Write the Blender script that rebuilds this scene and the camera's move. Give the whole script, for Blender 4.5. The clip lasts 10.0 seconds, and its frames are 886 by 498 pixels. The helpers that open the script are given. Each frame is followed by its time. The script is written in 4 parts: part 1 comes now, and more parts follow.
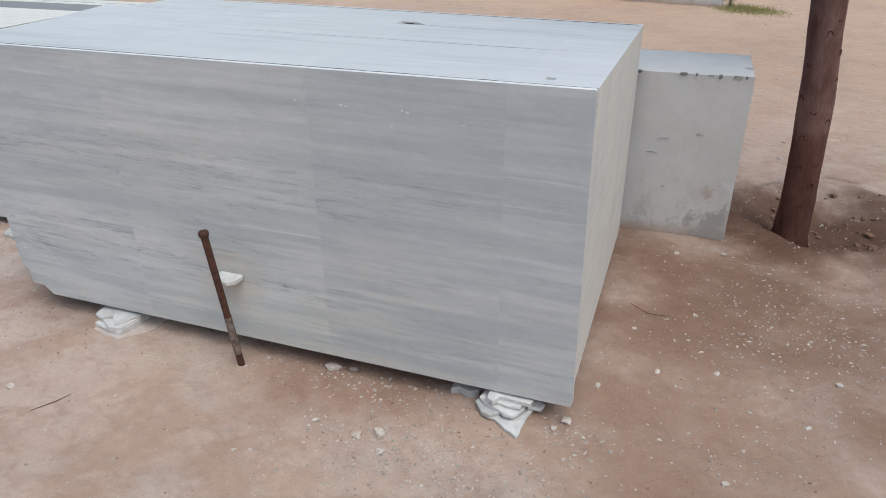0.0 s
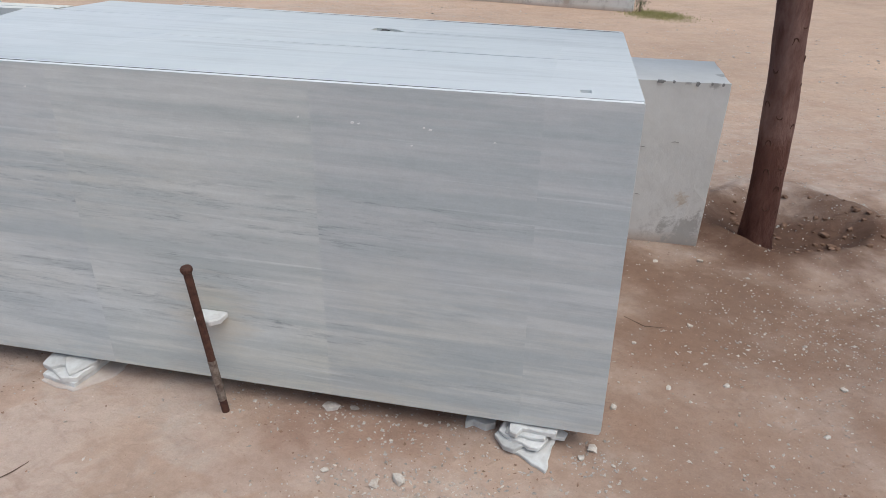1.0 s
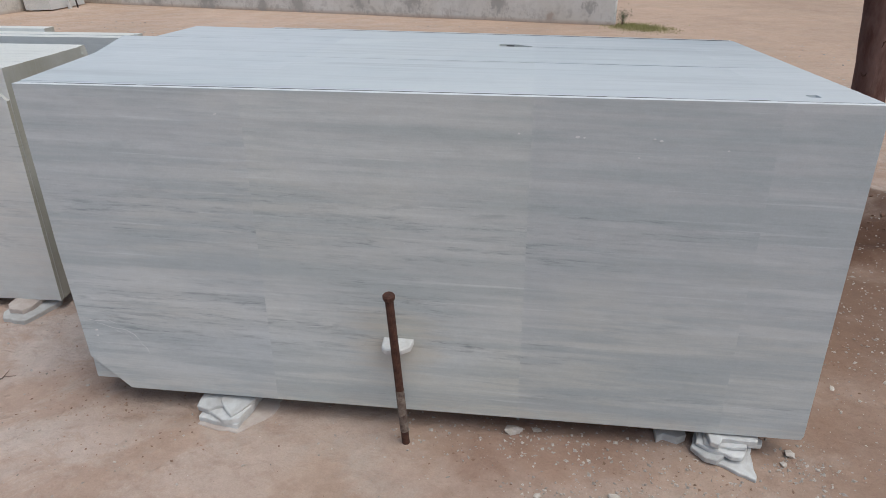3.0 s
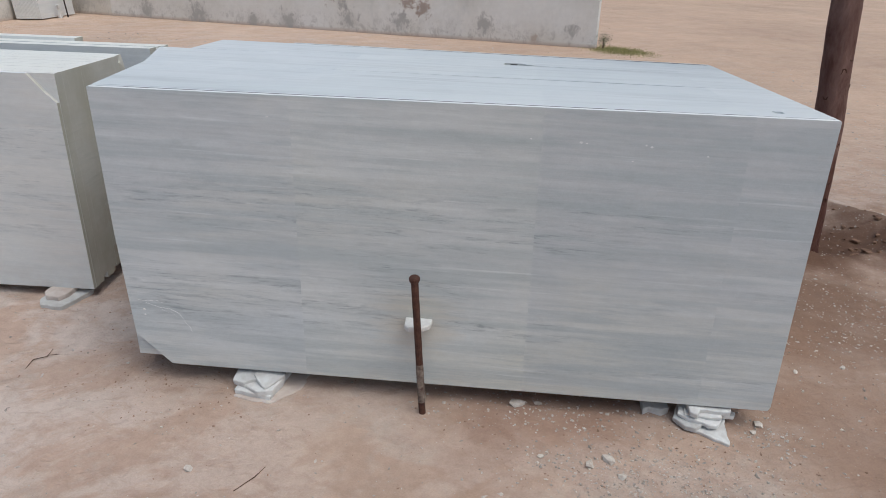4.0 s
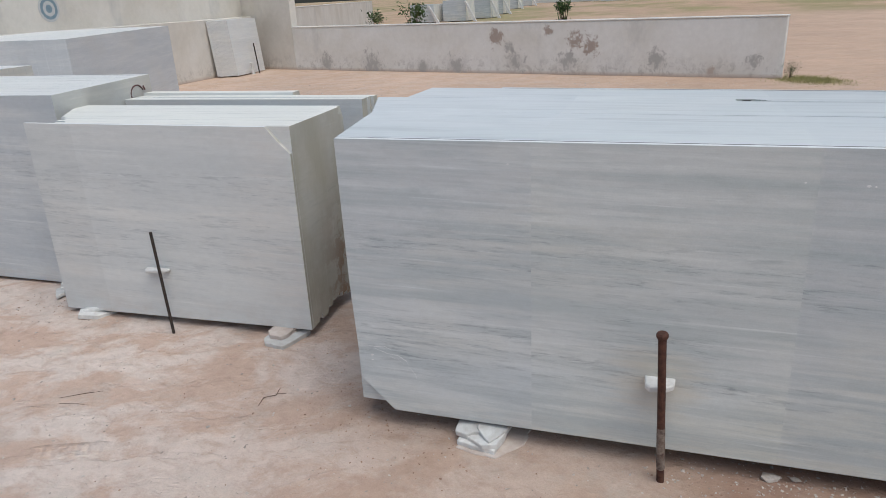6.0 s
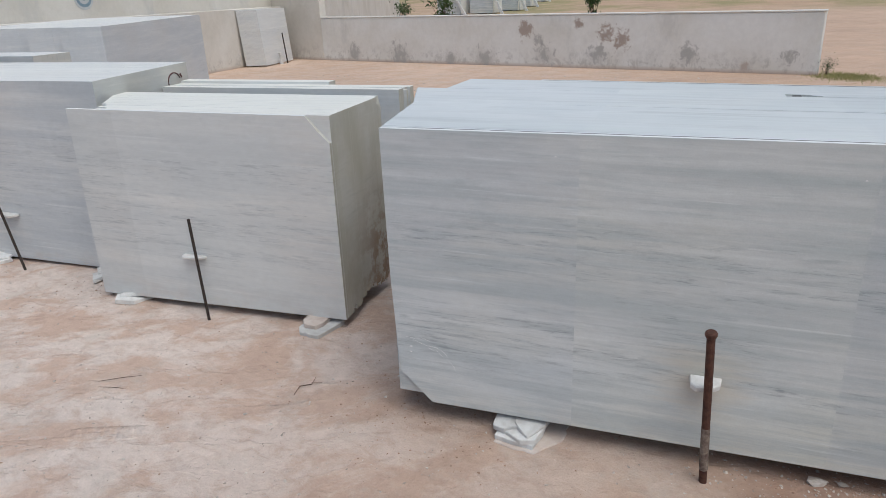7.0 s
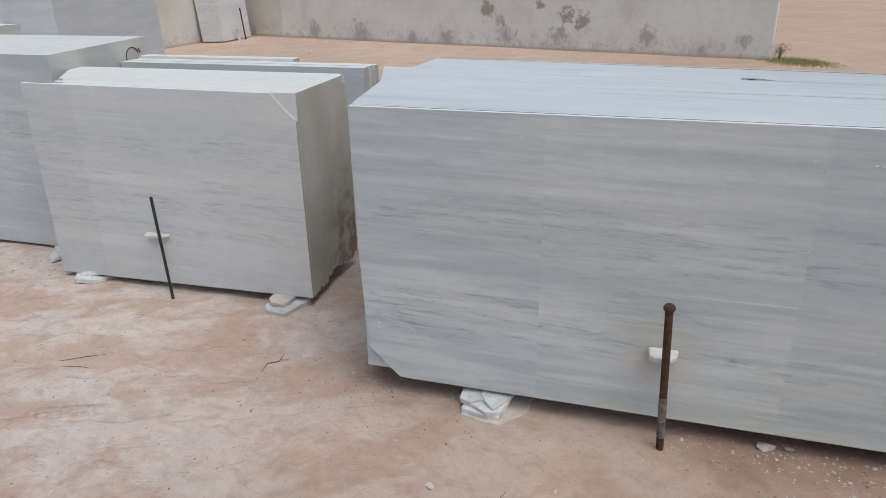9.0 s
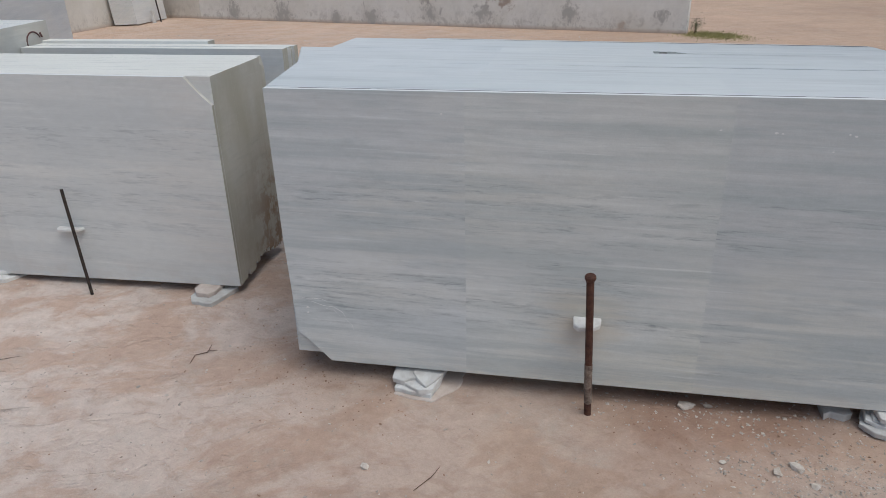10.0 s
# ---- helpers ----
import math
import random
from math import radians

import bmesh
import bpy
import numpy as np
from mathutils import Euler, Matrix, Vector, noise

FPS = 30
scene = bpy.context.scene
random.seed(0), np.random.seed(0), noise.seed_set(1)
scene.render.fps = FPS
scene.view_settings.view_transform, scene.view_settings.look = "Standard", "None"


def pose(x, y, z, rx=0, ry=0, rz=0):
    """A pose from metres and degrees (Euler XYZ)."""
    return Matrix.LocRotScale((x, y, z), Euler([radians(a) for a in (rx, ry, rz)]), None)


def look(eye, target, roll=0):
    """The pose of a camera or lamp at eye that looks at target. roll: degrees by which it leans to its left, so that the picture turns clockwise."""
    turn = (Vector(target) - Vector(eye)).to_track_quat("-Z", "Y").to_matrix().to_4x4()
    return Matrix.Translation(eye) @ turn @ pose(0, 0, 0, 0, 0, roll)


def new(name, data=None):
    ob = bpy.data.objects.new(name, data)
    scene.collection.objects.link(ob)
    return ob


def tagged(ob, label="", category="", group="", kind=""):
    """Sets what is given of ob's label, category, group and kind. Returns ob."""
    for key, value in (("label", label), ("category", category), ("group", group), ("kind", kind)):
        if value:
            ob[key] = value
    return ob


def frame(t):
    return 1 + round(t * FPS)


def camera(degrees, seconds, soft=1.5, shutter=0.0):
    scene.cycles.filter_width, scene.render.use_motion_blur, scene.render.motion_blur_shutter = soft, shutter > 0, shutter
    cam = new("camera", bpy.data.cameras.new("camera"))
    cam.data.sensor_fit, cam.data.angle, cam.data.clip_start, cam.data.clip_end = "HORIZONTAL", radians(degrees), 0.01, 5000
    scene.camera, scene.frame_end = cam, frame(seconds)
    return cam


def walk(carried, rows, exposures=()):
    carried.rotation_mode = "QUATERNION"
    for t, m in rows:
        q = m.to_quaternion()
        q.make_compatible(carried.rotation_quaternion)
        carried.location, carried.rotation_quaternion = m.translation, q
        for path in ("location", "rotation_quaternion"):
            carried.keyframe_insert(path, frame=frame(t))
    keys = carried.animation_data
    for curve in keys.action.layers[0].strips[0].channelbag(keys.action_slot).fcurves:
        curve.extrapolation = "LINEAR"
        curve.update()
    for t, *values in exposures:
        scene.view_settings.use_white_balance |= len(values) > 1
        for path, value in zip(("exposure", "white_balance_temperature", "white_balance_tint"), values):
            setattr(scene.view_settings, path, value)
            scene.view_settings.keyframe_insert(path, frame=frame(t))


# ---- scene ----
cam = camera(65.9, 10.0, soft=0.85)
PATH = [
    (0, (2.981, -2.081, 1.816), (2.371, -0.406, 0.911), -0.5),
    (0.5, (2.826, -2.012, 1.82), (2.317, -0.266, 0.987), 1.3),
    (1, (2.544, -1.983, 1.797), (2.192, -0.23, 0.901), 1.0),
    (1.5, (2.333, -1.96, 1.772), (1.899, -0.211, 0.907), 2.3),
    (2, (2.075, -1.873, 1.784), (1.557, -0.136, 0.941), 1.0),
    (2.5, (1.825, -1.902, 1.76), (1.512, -0.124, 0.899), -2.0),
    (4, (1.58, -2.446, 1.814), (1.416, -0.622, 1.012), 1.5),
    (4.5, (1.45, -2.454, 1.829), (1.105, -0.662, 1.011), -0.3),
    (5, (1.321, -2.434, 1.83), (0.919, -0.639, 1.047), 0.3),
    (5.5, (1.267, -2.384, 1.823), (0.736, -0.586, 1.125), -2.1),
    (7, (1.136, -2.392, 1.807), (0.484, -0.64, 1.095), -2.3),
    (7.5, (1.107, -2.42, 1.81), (0.456, -0.67, 1.094), -1.8),
    (8, (1.111, -2.431, 1.812), (0.544, -0.657, 1.084), -0.7),
    (8.5, (1.13, -2.462, 1.819), (0.586, -0.682, 1.086), -0.8),
    (9, (1.123, -2.45, 1.813), (0.586, -0.683, 1.046), -1.0),
    (9.5, (1.13, -2.449, 1.811), (0.617, -0.692, 1.005), -1.2),
    (10, (1.168, -2.446, 1.809), (0.815, -0.657, 0.987), -1.3),
]
walk(cam, [(t, look(eye, target, roll)) for t, eye, target, roll in PATH], exposures=((0.0, 0.0, 6150, 4), (1.0, 0.02, 6150, 4), (1.5, 0.0, 6150, 4), (2.5, -0.24, 6150, 4), (4.0, -0.12, 6150, 4), (4.5, -0.31, 6150, 4), (5.0, -0.31, 6150, 4), (5.5, -0.11, 6150, 4), (7.5, -0.11, 6150, 4), (9.0, -0.14, 6150, 4), (9.5, -0.25, 6150, 4), (10.0, -0.29, 6150, 4)))

# ---- world and light: a bright overcast sky ----
world = bpy.data.worlds.new("overcast_sky")
scene.world = world
world.use_nodes = True
wn = world.node_tree
sky = wn.nodes.new("ShaderNodeTexSky")
sky.sky_type, sky.sun_disc = "NISHITA", False
sky.sun_elevation, sky.sun_rotation = radians(62), radians(125)
sky.air_density, sky.dust_density, sky.ozone_density = 1.0, 4.0, 1.0
bg = wn.nodes["Background"]
wn.links.new(sky.outputs[0], bg.inputs[0])
bg.inputs[1].default_value = 0.12
sun = new("sun", bpy.data.lights.new("sun", "SUN"))
sun.data.energy, sun.data.angle, sun.data.color = 1.65, radians(60), (1.0, 0.97, 0.94)
sun.matrix_world = look((5.4, -3.9, 15.0), (0, 0, 0))


# ---- materials ----
def mat(name, rough=0.8, spec=0.3, metal=0.0):
    m = bpy.data.materials.new(name)
    m.use_nodes = True
    b = m.node_tree.nodes["Principled BSDF"]
    b.inputs["Roughness"].default_value = rough
    b.inputs["Specular IOR Level"].default_value = spec
    b.inputs["Metallic"].default_value = metal
    return m, m.node_tree, b


def node(nt, kind, **values):
    n = nt.nodes.new(kind)
    for key, value in values.items():
        n.inputs[key].default_value = value
    return n


def position(nt, scale, shift=(0, 0, 0), turn=0.0):
    g = nt.nodes.new("ShaderNodeNewGeometry")
    mp = node(nt, "ShaderNodeMapping", Scale=scale, Location=shift)
    if turn:
        aligned = node(nt, "ShaderNodeMapping", Rotation=(0, 0, turn))
        nt.links.new(g.outputs["Position"], aligned.inputs["Vector"])
        nt.links.new(aligned.outputs["Vector"], mp.inputs["Vector"])
    else:
        nt.links.new(g.outputs["Position"], mp.inputs["Vector"])
    return mp.outputs["Vector"]


def noise_of(nt, vec, scale, detail=6.0, rough=0.55, distortion=0.0):
    n = node(nt, "ShaderNodeTexNoise", Scale=scale, Detail=detail, Roughness=rough, Distortion=distortion)
    nt.links.new(vec, n.inputs["Vector"])
    return n.outputs["Fac"]


def ramp(nt, fac, *stops):
    r = nt.nodes.new("ShaderNodeValToRGB")
    e = r.color_ramp.elements
    while len(e) < len(stops):
        e.new(0.5)
    for el, (at, c) in zip(e, stops):
        el.position = at
        el.color = (*c, 1) if isinstance(c, tuple) else (c, c, c, 1)
    nt.links.new(fac, r.inputs["Fac"])
    return r.outputs["Color"]


def mix(nt, a, b, fac, blend="MIX"):
    n = nt.nodes.new("ShaderNodeMix")
    n.data_type, n.blend_type = "RGBA", blend
    for socket, value in ((n.inputs[6], a), (n.inputs[7], b), (n.inputs[0], fac)):
        if isinstance(value, bpy.types.NodeSocket):
            nt.links.new(value, socket)
        elif isinstance(value, tuple):
            socket.default_value = (*value, 1)
        else:
            socket.default_value = value
    return n.outputs[2]


def math_node(nt, op, a, b=0.0):
    n = nt.nodes.new("ShaderNodeMath")
    n.operation = op
    for socket, value in zip(n.inputs, (a, b)):
        if isinstance(value, bpy.types.NodeSocket):
            nt.links.new(value, socket)
        else:
            socket.default_value = value
    return n.outputs[0]


def bump(nt, b, height, strength=0.3, distance=0.01):
    n = node(nt, "ShaderNodeBump", Strength=strength, Distance=distance)
    nt.links.new(height, n.inputs["Height"])
    nt.links.new(n.outputs["Normal"], b.inputs["Normal"])


def marble(name, shift=(0, 0, 0), light=(0.66, 0.67, 0.66), grey=(0.47, 0.505, 0.53), warm=(0.62, 0.60, 0.52), turn=0.0, end_tint=0.0, streak=1.0, beds=None, end_colour=(0.50, 0.46, 0.36), mud_amount=1.0, dip=0.022, seams=0.3, top_colour=(0.765, 0.755, 0.72)):
    """Sawn white marble with grey streaks running along the slab; beds: colours of its layers from the foot up."""
    m, nt, b = mat(name, 0.5, 0.25)
    g = nt.nodes.new("ShaderNodeNewGeometry")
    sep = nt.nodes.new("ShaderNodeSeparateXYZ")
    nt.links.new(g.outputs["Position"], sep.inputs[0])
    # the bedding dips a little along the slab
    bedding = node(nt, "ShaderNodeMapping", Rotation=(0, 0 if turn else -dip, turn))
    nt.links.new(g.outputs["Position"], bedding.inputs["Vector"])
    # saw panels: in each of them the fine streaks run at other levels
    panel = math_node(nt, "ADD", math_node(nt, "GREATER_THAN", sep.outputs[0], 0.775), math_node(nt, "ADD", math_node(nt, "GREATER_THAN", sep.outputs[0], 1.71), math_node(nt, "GREATER_THAN", sep.outputs[0], 2.44)))
    lift = nt.nodes.new("ShaderNodeCombineXYZ")
    nt.links.new(math_node(nt, "MULTIPLY", panel, 0.37 if beds else 0.0), lift.inputs[2])
    broken = nt.nodes.new("ShaderNodeVectorMath")
    nt.links.new(bedding.outputs["Vector"], broken.inputs[0])
    nt.links.new(lift.outputs[0], broken.inputs[1])

    def along(scale, cut=False, extra=0.0):
        mp = node(nt, "ShaderNodeMapping", Scale=scale, Location=tuple(v + extra for v in shift))
        nt.links.new((broken if cut else bedding).outputs["Vector"], mp.inputs["Vector"])
        return mp.outputs["Vector"]

    bands = noise_of(nt, along((0.3, 0.8, 3.6)), 1.3, 4.0, 0.55, 0.2)
    strip = noise_of(nt, along((0.42, 0.7, 9.0)), 1.4, 5.0, 0.6, 0.15)
    fine = noise_of(nt, along((1.3, 1.6, 15.0), True), 1.5, 8.0, 0.6, 0.25)
    thread = noise_of(nt, along((3.2, 4.0, 34.0), True, 3.1), 1.3, 8.0, 0.66, 0.35)
    dash = noise_of(nt, along((8.5, 5.0, 95.0), True, 7.7), 1.0, 6.0, 0.7, 0.4)
    pale = noise_of(nt, along((0.8, 2.0, 34.0), False, 5.3), 1.3, 6.0, 0.62, 0.2)
    zone = noise_of(nt, along((0.6, 0.8, 5.0), False, 9.1), 1.0, 4.0, 0.55, 0.2)
    cloud = noise_of(nt, along((0.8, 0.5, 1.2)), 1.1, 4.0, 0.5)
    mottle = noise_of(nt, along((9.0, 9.0, 22.0), False, 2.2), 2.0, 6.0, 0.7, 0.3)
    grain = noise_of(nt, position(nt, (1, 1, 1)), 190.0, 3.0, 0.65)
    if beds:
        level = math_node(nt, "ADD", math_node(nt, "DIVIDE", math_node(nt, "MULTIPLY_ADD", sep.outputs[0], dip), 1.34), math_node(nt, "MULTIPLY", math_node(nt, "SUBTRACT", bands, 0.5), 0.16))
        level = math_node(nt, "ADD", level, math_node(nt, "DIVIDE", sep.outputs[2], 1.34))
        c = ramp(nt, level, *beds)
    else:
        c = mix(nt, light, grey, ramp(nt, bands, (0.36, 0.0), (0.62, 0.85)))
    c = mix(nt, c, warm, ramp(nt, cloud, (0.46, 0.0), (0.66, 0.6)))
    c = mix(nt, c, grey, ramp(nt, strip, (0.48, 0.0), (0.60, 0.75 * streak)))
    c = mix(nt, c, (0.69, 0.70, 0.695), ramp(nt, strip, (0.34, 0.4), (0.47, 0.0)))
    c = mix(nt, c, grey, ramp(nt, fine, (0.48, 0.0), (0.62, 0.6 * streak)))
    c = mix(nt, c, (0.70, 0.71, 0.71), ramp(nt, fine, (0.28, 0.3), (0.44, 0.0)))
    c = mix(nt, c, (0.72, 0.73, 0.73), ramp(nt, pale, (0.60, 0.0), (0.70, 0.5)))
    lines = noise_of(nt, along((0.9, 3.0, 100.0), True, 1.4), 1.2, 5.0, 0.65, 0.15)
    c = mix(nt, c, ramp(nt, lines, (0.32, 1.025), (0.68, 0.965)), streak, "MULTIPLY")
    # most veins lie in the middle layers
    middle = ramp(nt, sep.outputs[2], (0.1, 0.25), (0.4, 1.0), (0.95, 0.9), (1.12, 0.2))
    veined = math_node(nt, "MULTIPLY", math_node(nt, "MULTIPLY", ramp(nt, zone, (0.43, 0.1), (0.55, 1.0)), middle), streak)
    c = mix(nt, c, (0.37, 0.395, 0.41), math_node(nt, "MULTIPLY", ramp(nt, thread, (0.53, 0.0), (0.67, 0.75)), veined))
    spots = math_node(nt, "MULTIPLY", ramp(nt, dash, (0.52, 0.0), (0.65, 0.75)), math_node(nt, "MULTIPLY", ramp(nt, fine, (0.46, 0.0), (0.58, 1.0)), veined))
    c = mix(nt, c, (0.24, 0.26, 0.285), spots)
    c = mix(nt, c, ramp(nt, mottle, (0.3, 0.955), (0.7, 1.04)), 1.0, "MULTIPLY")
    # saw panels across the length, each of a slightly other tone
    if beds:
        across = math_node(nt, "DIVIDE", sep.outputs[0], 2.72)
        # panels past x 1.71 also darkened, putting the weaker sheen there into the colour
        c = mix(nt, c, ramp(nt, across, (0.283, (0.965, 0.985, 1.005)), (0.287, (0.995, 1.01, 1.01)), (0.627, (1.005, 1.015, 1.0)), (0.631, (0.94, 0.955, 0.965)), (0.895, (0.925, 0.945, 0.965)), (0.899, (0.95, 0.965, 0.985))), 1.0, "MULTIPLY")
    else:
        cell = math_node(nt, "FLOOR", math_node(nt, "MULTIPLY", math_node(nt, "ADD", sep.outputs[0], 0.12 + shift[0]), 1.12))
        w = nt.nodes.new("ShaderNodeTexWhiteNoise")
        w.noise_dimensions = "1D"
        nt.links.new(cell, w.inputs["W"])
        c = mix(nt, c, ramp(nt, w.outputs["Value"], (0.0, 0.945), (1.0, 1.0)), 1.0, "MULTIPLY")
    c = mix(nt, c, ramp(nt, grain, (0.3, 0.96), (0.7, 1.03)), 1.0, "MULTIPLY")
    if beds:
        # rust that ran from the stake beside the wedge
        d = nt.nodes.new("ShaderNodeVectorMath")
        d.operation = "DISTANCE"
        nt.links.new(g.outputs["Position"], d.inputs[0])
        d.inputs[1].default_value = (1.25, 0.0, 0.41)
        stain = math_node(nt, "ADD", math_node(nt, "DIVIDE", d.outputs["Value"], 0.2), math_node(nt, "MULTIPLY", math_node(nt, "SUBTRACT", fine, 0.5), 2.0))
        c = mix(nt, c, (0.56, 0.47, 0.34), ramp(nt, stain, (0.2, 0.4), (1.0, 0.0)))
    # sky brightness put into the colour of upward sawn edges; each slab of another tone, with dark seams between
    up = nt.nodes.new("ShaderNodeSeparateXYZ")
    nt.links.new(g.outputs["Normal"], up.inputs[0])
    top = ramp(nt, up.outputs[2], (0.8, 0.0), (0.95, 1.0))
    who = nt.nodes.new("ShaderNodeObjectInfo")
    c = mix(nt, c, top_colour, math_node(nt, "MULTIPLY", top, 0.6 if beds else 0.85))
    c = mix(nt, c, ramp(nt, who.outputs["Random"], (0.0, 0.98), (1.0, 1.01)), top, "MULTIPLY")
    seam = noise_of(nt, position(nt, (1.1, 15.0, 1.0), shift, turn), 1.0, 7.0, 0.64, 0.2)
    c = mix(nt, c, ramp(nt, seam, (0.35, 1.03), (0.52, 1.0), (0.70, 0.80)), math_node(nt, "MULTIPLY", top, seams), "MULTIPLY")
    # sand splashed on the lowest part
    low = math_node(nt, "MULTIPLY", ramp(nt, sep.outputs[2], (0.04, 1.0), (0.2, 0.0)), ramp(nt, noise_of(nt, position(nt, (6, 6, 9)), 1.0, 5.0), (0.45, 0.0), (0.75, 0.4)))
    c = mix(nt, c, (0.46, 0.35, 0.28), low)
    if end_tint:
        # ends of the slabs, yellowed and muddy; end_colour can carry painted shade too
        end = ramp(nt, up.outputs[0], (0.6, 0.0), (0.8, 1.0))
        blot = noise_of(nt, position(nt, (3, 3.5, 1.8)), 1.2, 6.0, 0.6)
        c = mix(nt, c, end_colour, math_node(nt, "MULTIPLY", end, ramp(nt, blot, (0.3, 0.55 * end_tint), (0.6, 0.92 * end_tint))))
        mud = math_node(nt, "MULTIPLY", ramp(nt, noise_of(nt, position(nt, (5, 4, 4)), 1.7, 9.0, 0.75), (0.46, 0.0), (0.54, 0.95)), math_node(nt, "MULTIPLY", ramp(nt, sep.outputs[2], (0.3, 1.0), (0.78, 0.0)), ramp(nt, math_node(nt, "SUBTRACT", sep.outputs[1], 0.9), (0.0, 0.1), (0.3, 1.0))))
        c = mix(nt, c, (0.27, 0.175, 0.11), math_node(nt, "MULTIPLY", math_node(nt, "MULTIPLY", mud, end), end_tint * mud_amount))
    nt.links.new(c, b.inputs["Base Color"])
    nt.links.new(ramp(nt, fine, (0.3, 0.42), (0.7, 0.6)), b.inputs["Roughness"])
    bump(nt, b, noise_of(nt, position(nt, (3, 30, 60)), 4.0, 5.0), 0.1, 0.003)
    return m


def sand():
    m, nt, b = mat("red_sand", 0.95, 0.1)
    p = position(nt, (1, 1, 1))
    big = noise_of(nt, p, 0.45, 5.0, 0.55, 0.1)
    mid = noise_of(nt, p, 1.5, 8.0, 0.62, 0.1)
    fine = noise_of(nt, p, 20.0, 8.0, 0.7)
    grit = noise_of(nt, p, 150.0, 4.0, 0.7)
    crust = noise_of(nt, position(nt, (0.85, 1.25, 1), (7.3, 2.1, 0), -0.45), 2.3, 9.0, 0.64, 0.35)
    flake = noise_of(nt, position(nt, (1, 1.6, 1), (2.3, 5.1, 0), 0.35), 7.0, 9.0, 0.7, 0.5)
    c = mix(nt, (0.37, 0.255, 0.19), (0.48, 0.355, 0.275), ramp(nt, mid, (0.32, 0.0), (0.68, 1.0)))
    c = mix(nt, c, (0.33, 0.215, 0.155), ramp(nt, big, (0.48, 0.0), (0.66, 0.75)))
    # pale marble dust trodden into the sand, thickest in the open yard to the west and north
    g = nt.nodes.new("ShaderNodeNewGeometry")
    sep = nt.nodes.new("ShaderNodeSeparateXYZ")
    nt.links.new(g.outputs["Position"], sep.inputs[0])
    west = ramp(nt, math_node(nt, "MULTIPLY", math_node(nt, "ADD", sep.outputs[0], -1.0), -0.3), (0.0, 0.3), (0.7, 1.0))
    c = mix(nt, c, (0.575, 0.42, 0.34), math_node(nt, "MULTIPLY", west, 0.8))
    dust = math_node(nt, "MULTIPLY", math_node(nt, "MULTIPLY", ramp(nt, crust, (0.44, 0.1), (0.54, 0.9)), ramp(nt, flake, (0.36, 0.45), (0.5, 1.0))), west)
    c = mix(nt, c, (0.665, 0.575, 0.52), dust)
    c = mix(nt, c, (0.52, 0.46, 0.41), math_node(nt, "MULTIPLY", ramp(nt, noise_of(nt, position(nt, (1, 1, 1), (3.3, 9.1, 0)), 2.6, 10.0, 0.7), (0.52, 0.0), (0.68, 0.6)), 1.0))
    north = ramp(nt, math_node(nt, "MULTIPLY", math_node(nt, "SUBTRACT", sep.outputs[1], 2.8), 0.25), (0.0, 0.0), (1.0, 0.8))
    c = mix(nt, c, (0.61, 0.435, 0.32), math_node(nt, "MULTIPLY", north, ramp(nt, mid, (0.2, 0.6), (0.7, 1.0))))
    # damp dug soil round the tree and beside the block; shade under the long stack painted in as well
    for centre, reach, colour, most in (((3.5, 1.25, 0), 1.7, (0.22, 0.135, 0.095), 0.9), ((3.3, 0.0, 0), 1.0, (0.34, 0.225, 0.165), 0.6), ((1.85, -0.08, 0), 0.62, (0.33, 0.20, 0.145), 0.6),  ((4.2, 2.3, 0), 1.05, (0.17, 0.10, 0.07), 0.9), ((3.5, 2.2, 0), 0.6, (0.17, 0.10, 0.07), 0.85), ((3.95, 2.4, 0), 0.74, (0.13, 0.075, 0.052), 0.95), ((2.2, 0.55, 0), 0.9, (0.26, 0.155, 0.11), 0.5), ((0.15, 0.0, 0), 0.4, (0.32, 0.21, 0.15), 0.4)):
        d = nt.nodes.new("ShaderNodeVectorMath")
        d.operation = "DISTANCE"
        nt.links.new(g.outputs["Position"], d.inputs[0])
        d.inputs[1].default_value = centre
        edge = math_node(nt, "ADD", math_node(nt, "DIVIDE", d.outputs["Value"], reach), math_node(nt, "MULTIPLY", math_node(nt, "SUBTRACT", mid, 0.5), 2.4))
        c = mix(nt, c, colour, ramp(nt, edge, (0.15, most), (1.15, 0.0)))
    # thin dry grass far off
    far = ramp(nt, math_node(nt, "MULTIPLY", math_node(nt, "SUBTRACT", sep.outputs[1], 38.0), 0.05), (0.0, 0.0), (0.6, 1.0))
    patch = ramp(nt, noise_of(nt, position(nt, (0.11, 0.05, 1)), 1.0, 7.0, 0.65), (0.47, 0.0), (0.58, 0.75))
    c = mix(nt, c, (0.50, 0.35, 0.24), math_node(nt, "MULTIPLY", far, 0.8))
    c = mix(nt, c, ramp(nt, noise_of(nt, position(nt, (0.28, 0.2, 1)), 1.0, 8.0, 0.7), (0.3, 0.78), (0.7, 1.15)), north, "MULTIPLY")
    c = mix(nt, c, (0.27, 0.265, 0.125), math_node(nt, "MULTIPLY", far, patch))
    c = mix(nt, c, ramp(nt, flake, (0.3, 0.93), (0.7, 1.05)), 1.0, "MULTIPLY")
    c = mix(nt, c, ramp(nt, fine, (0.25, 0.89), (0.75, 1.08)), 1.0, "MULTIPLY")
    c = mix(nt, c, ramp(nt, grit, (0.3, 0.92), (0.7, 1.06)), 1.0, "MULTIPLY")
    nt.links.new(c, b.inputs["Base Color"])
    ledge = ramp(nt, noise_of(nt, position(nt, (1, 2.4, 1), (4.7, 1.1, 0), -0.35), 2.6, 7.0, 0.6, 0.3), (0.49, 0.0), (0.515, 1.0))
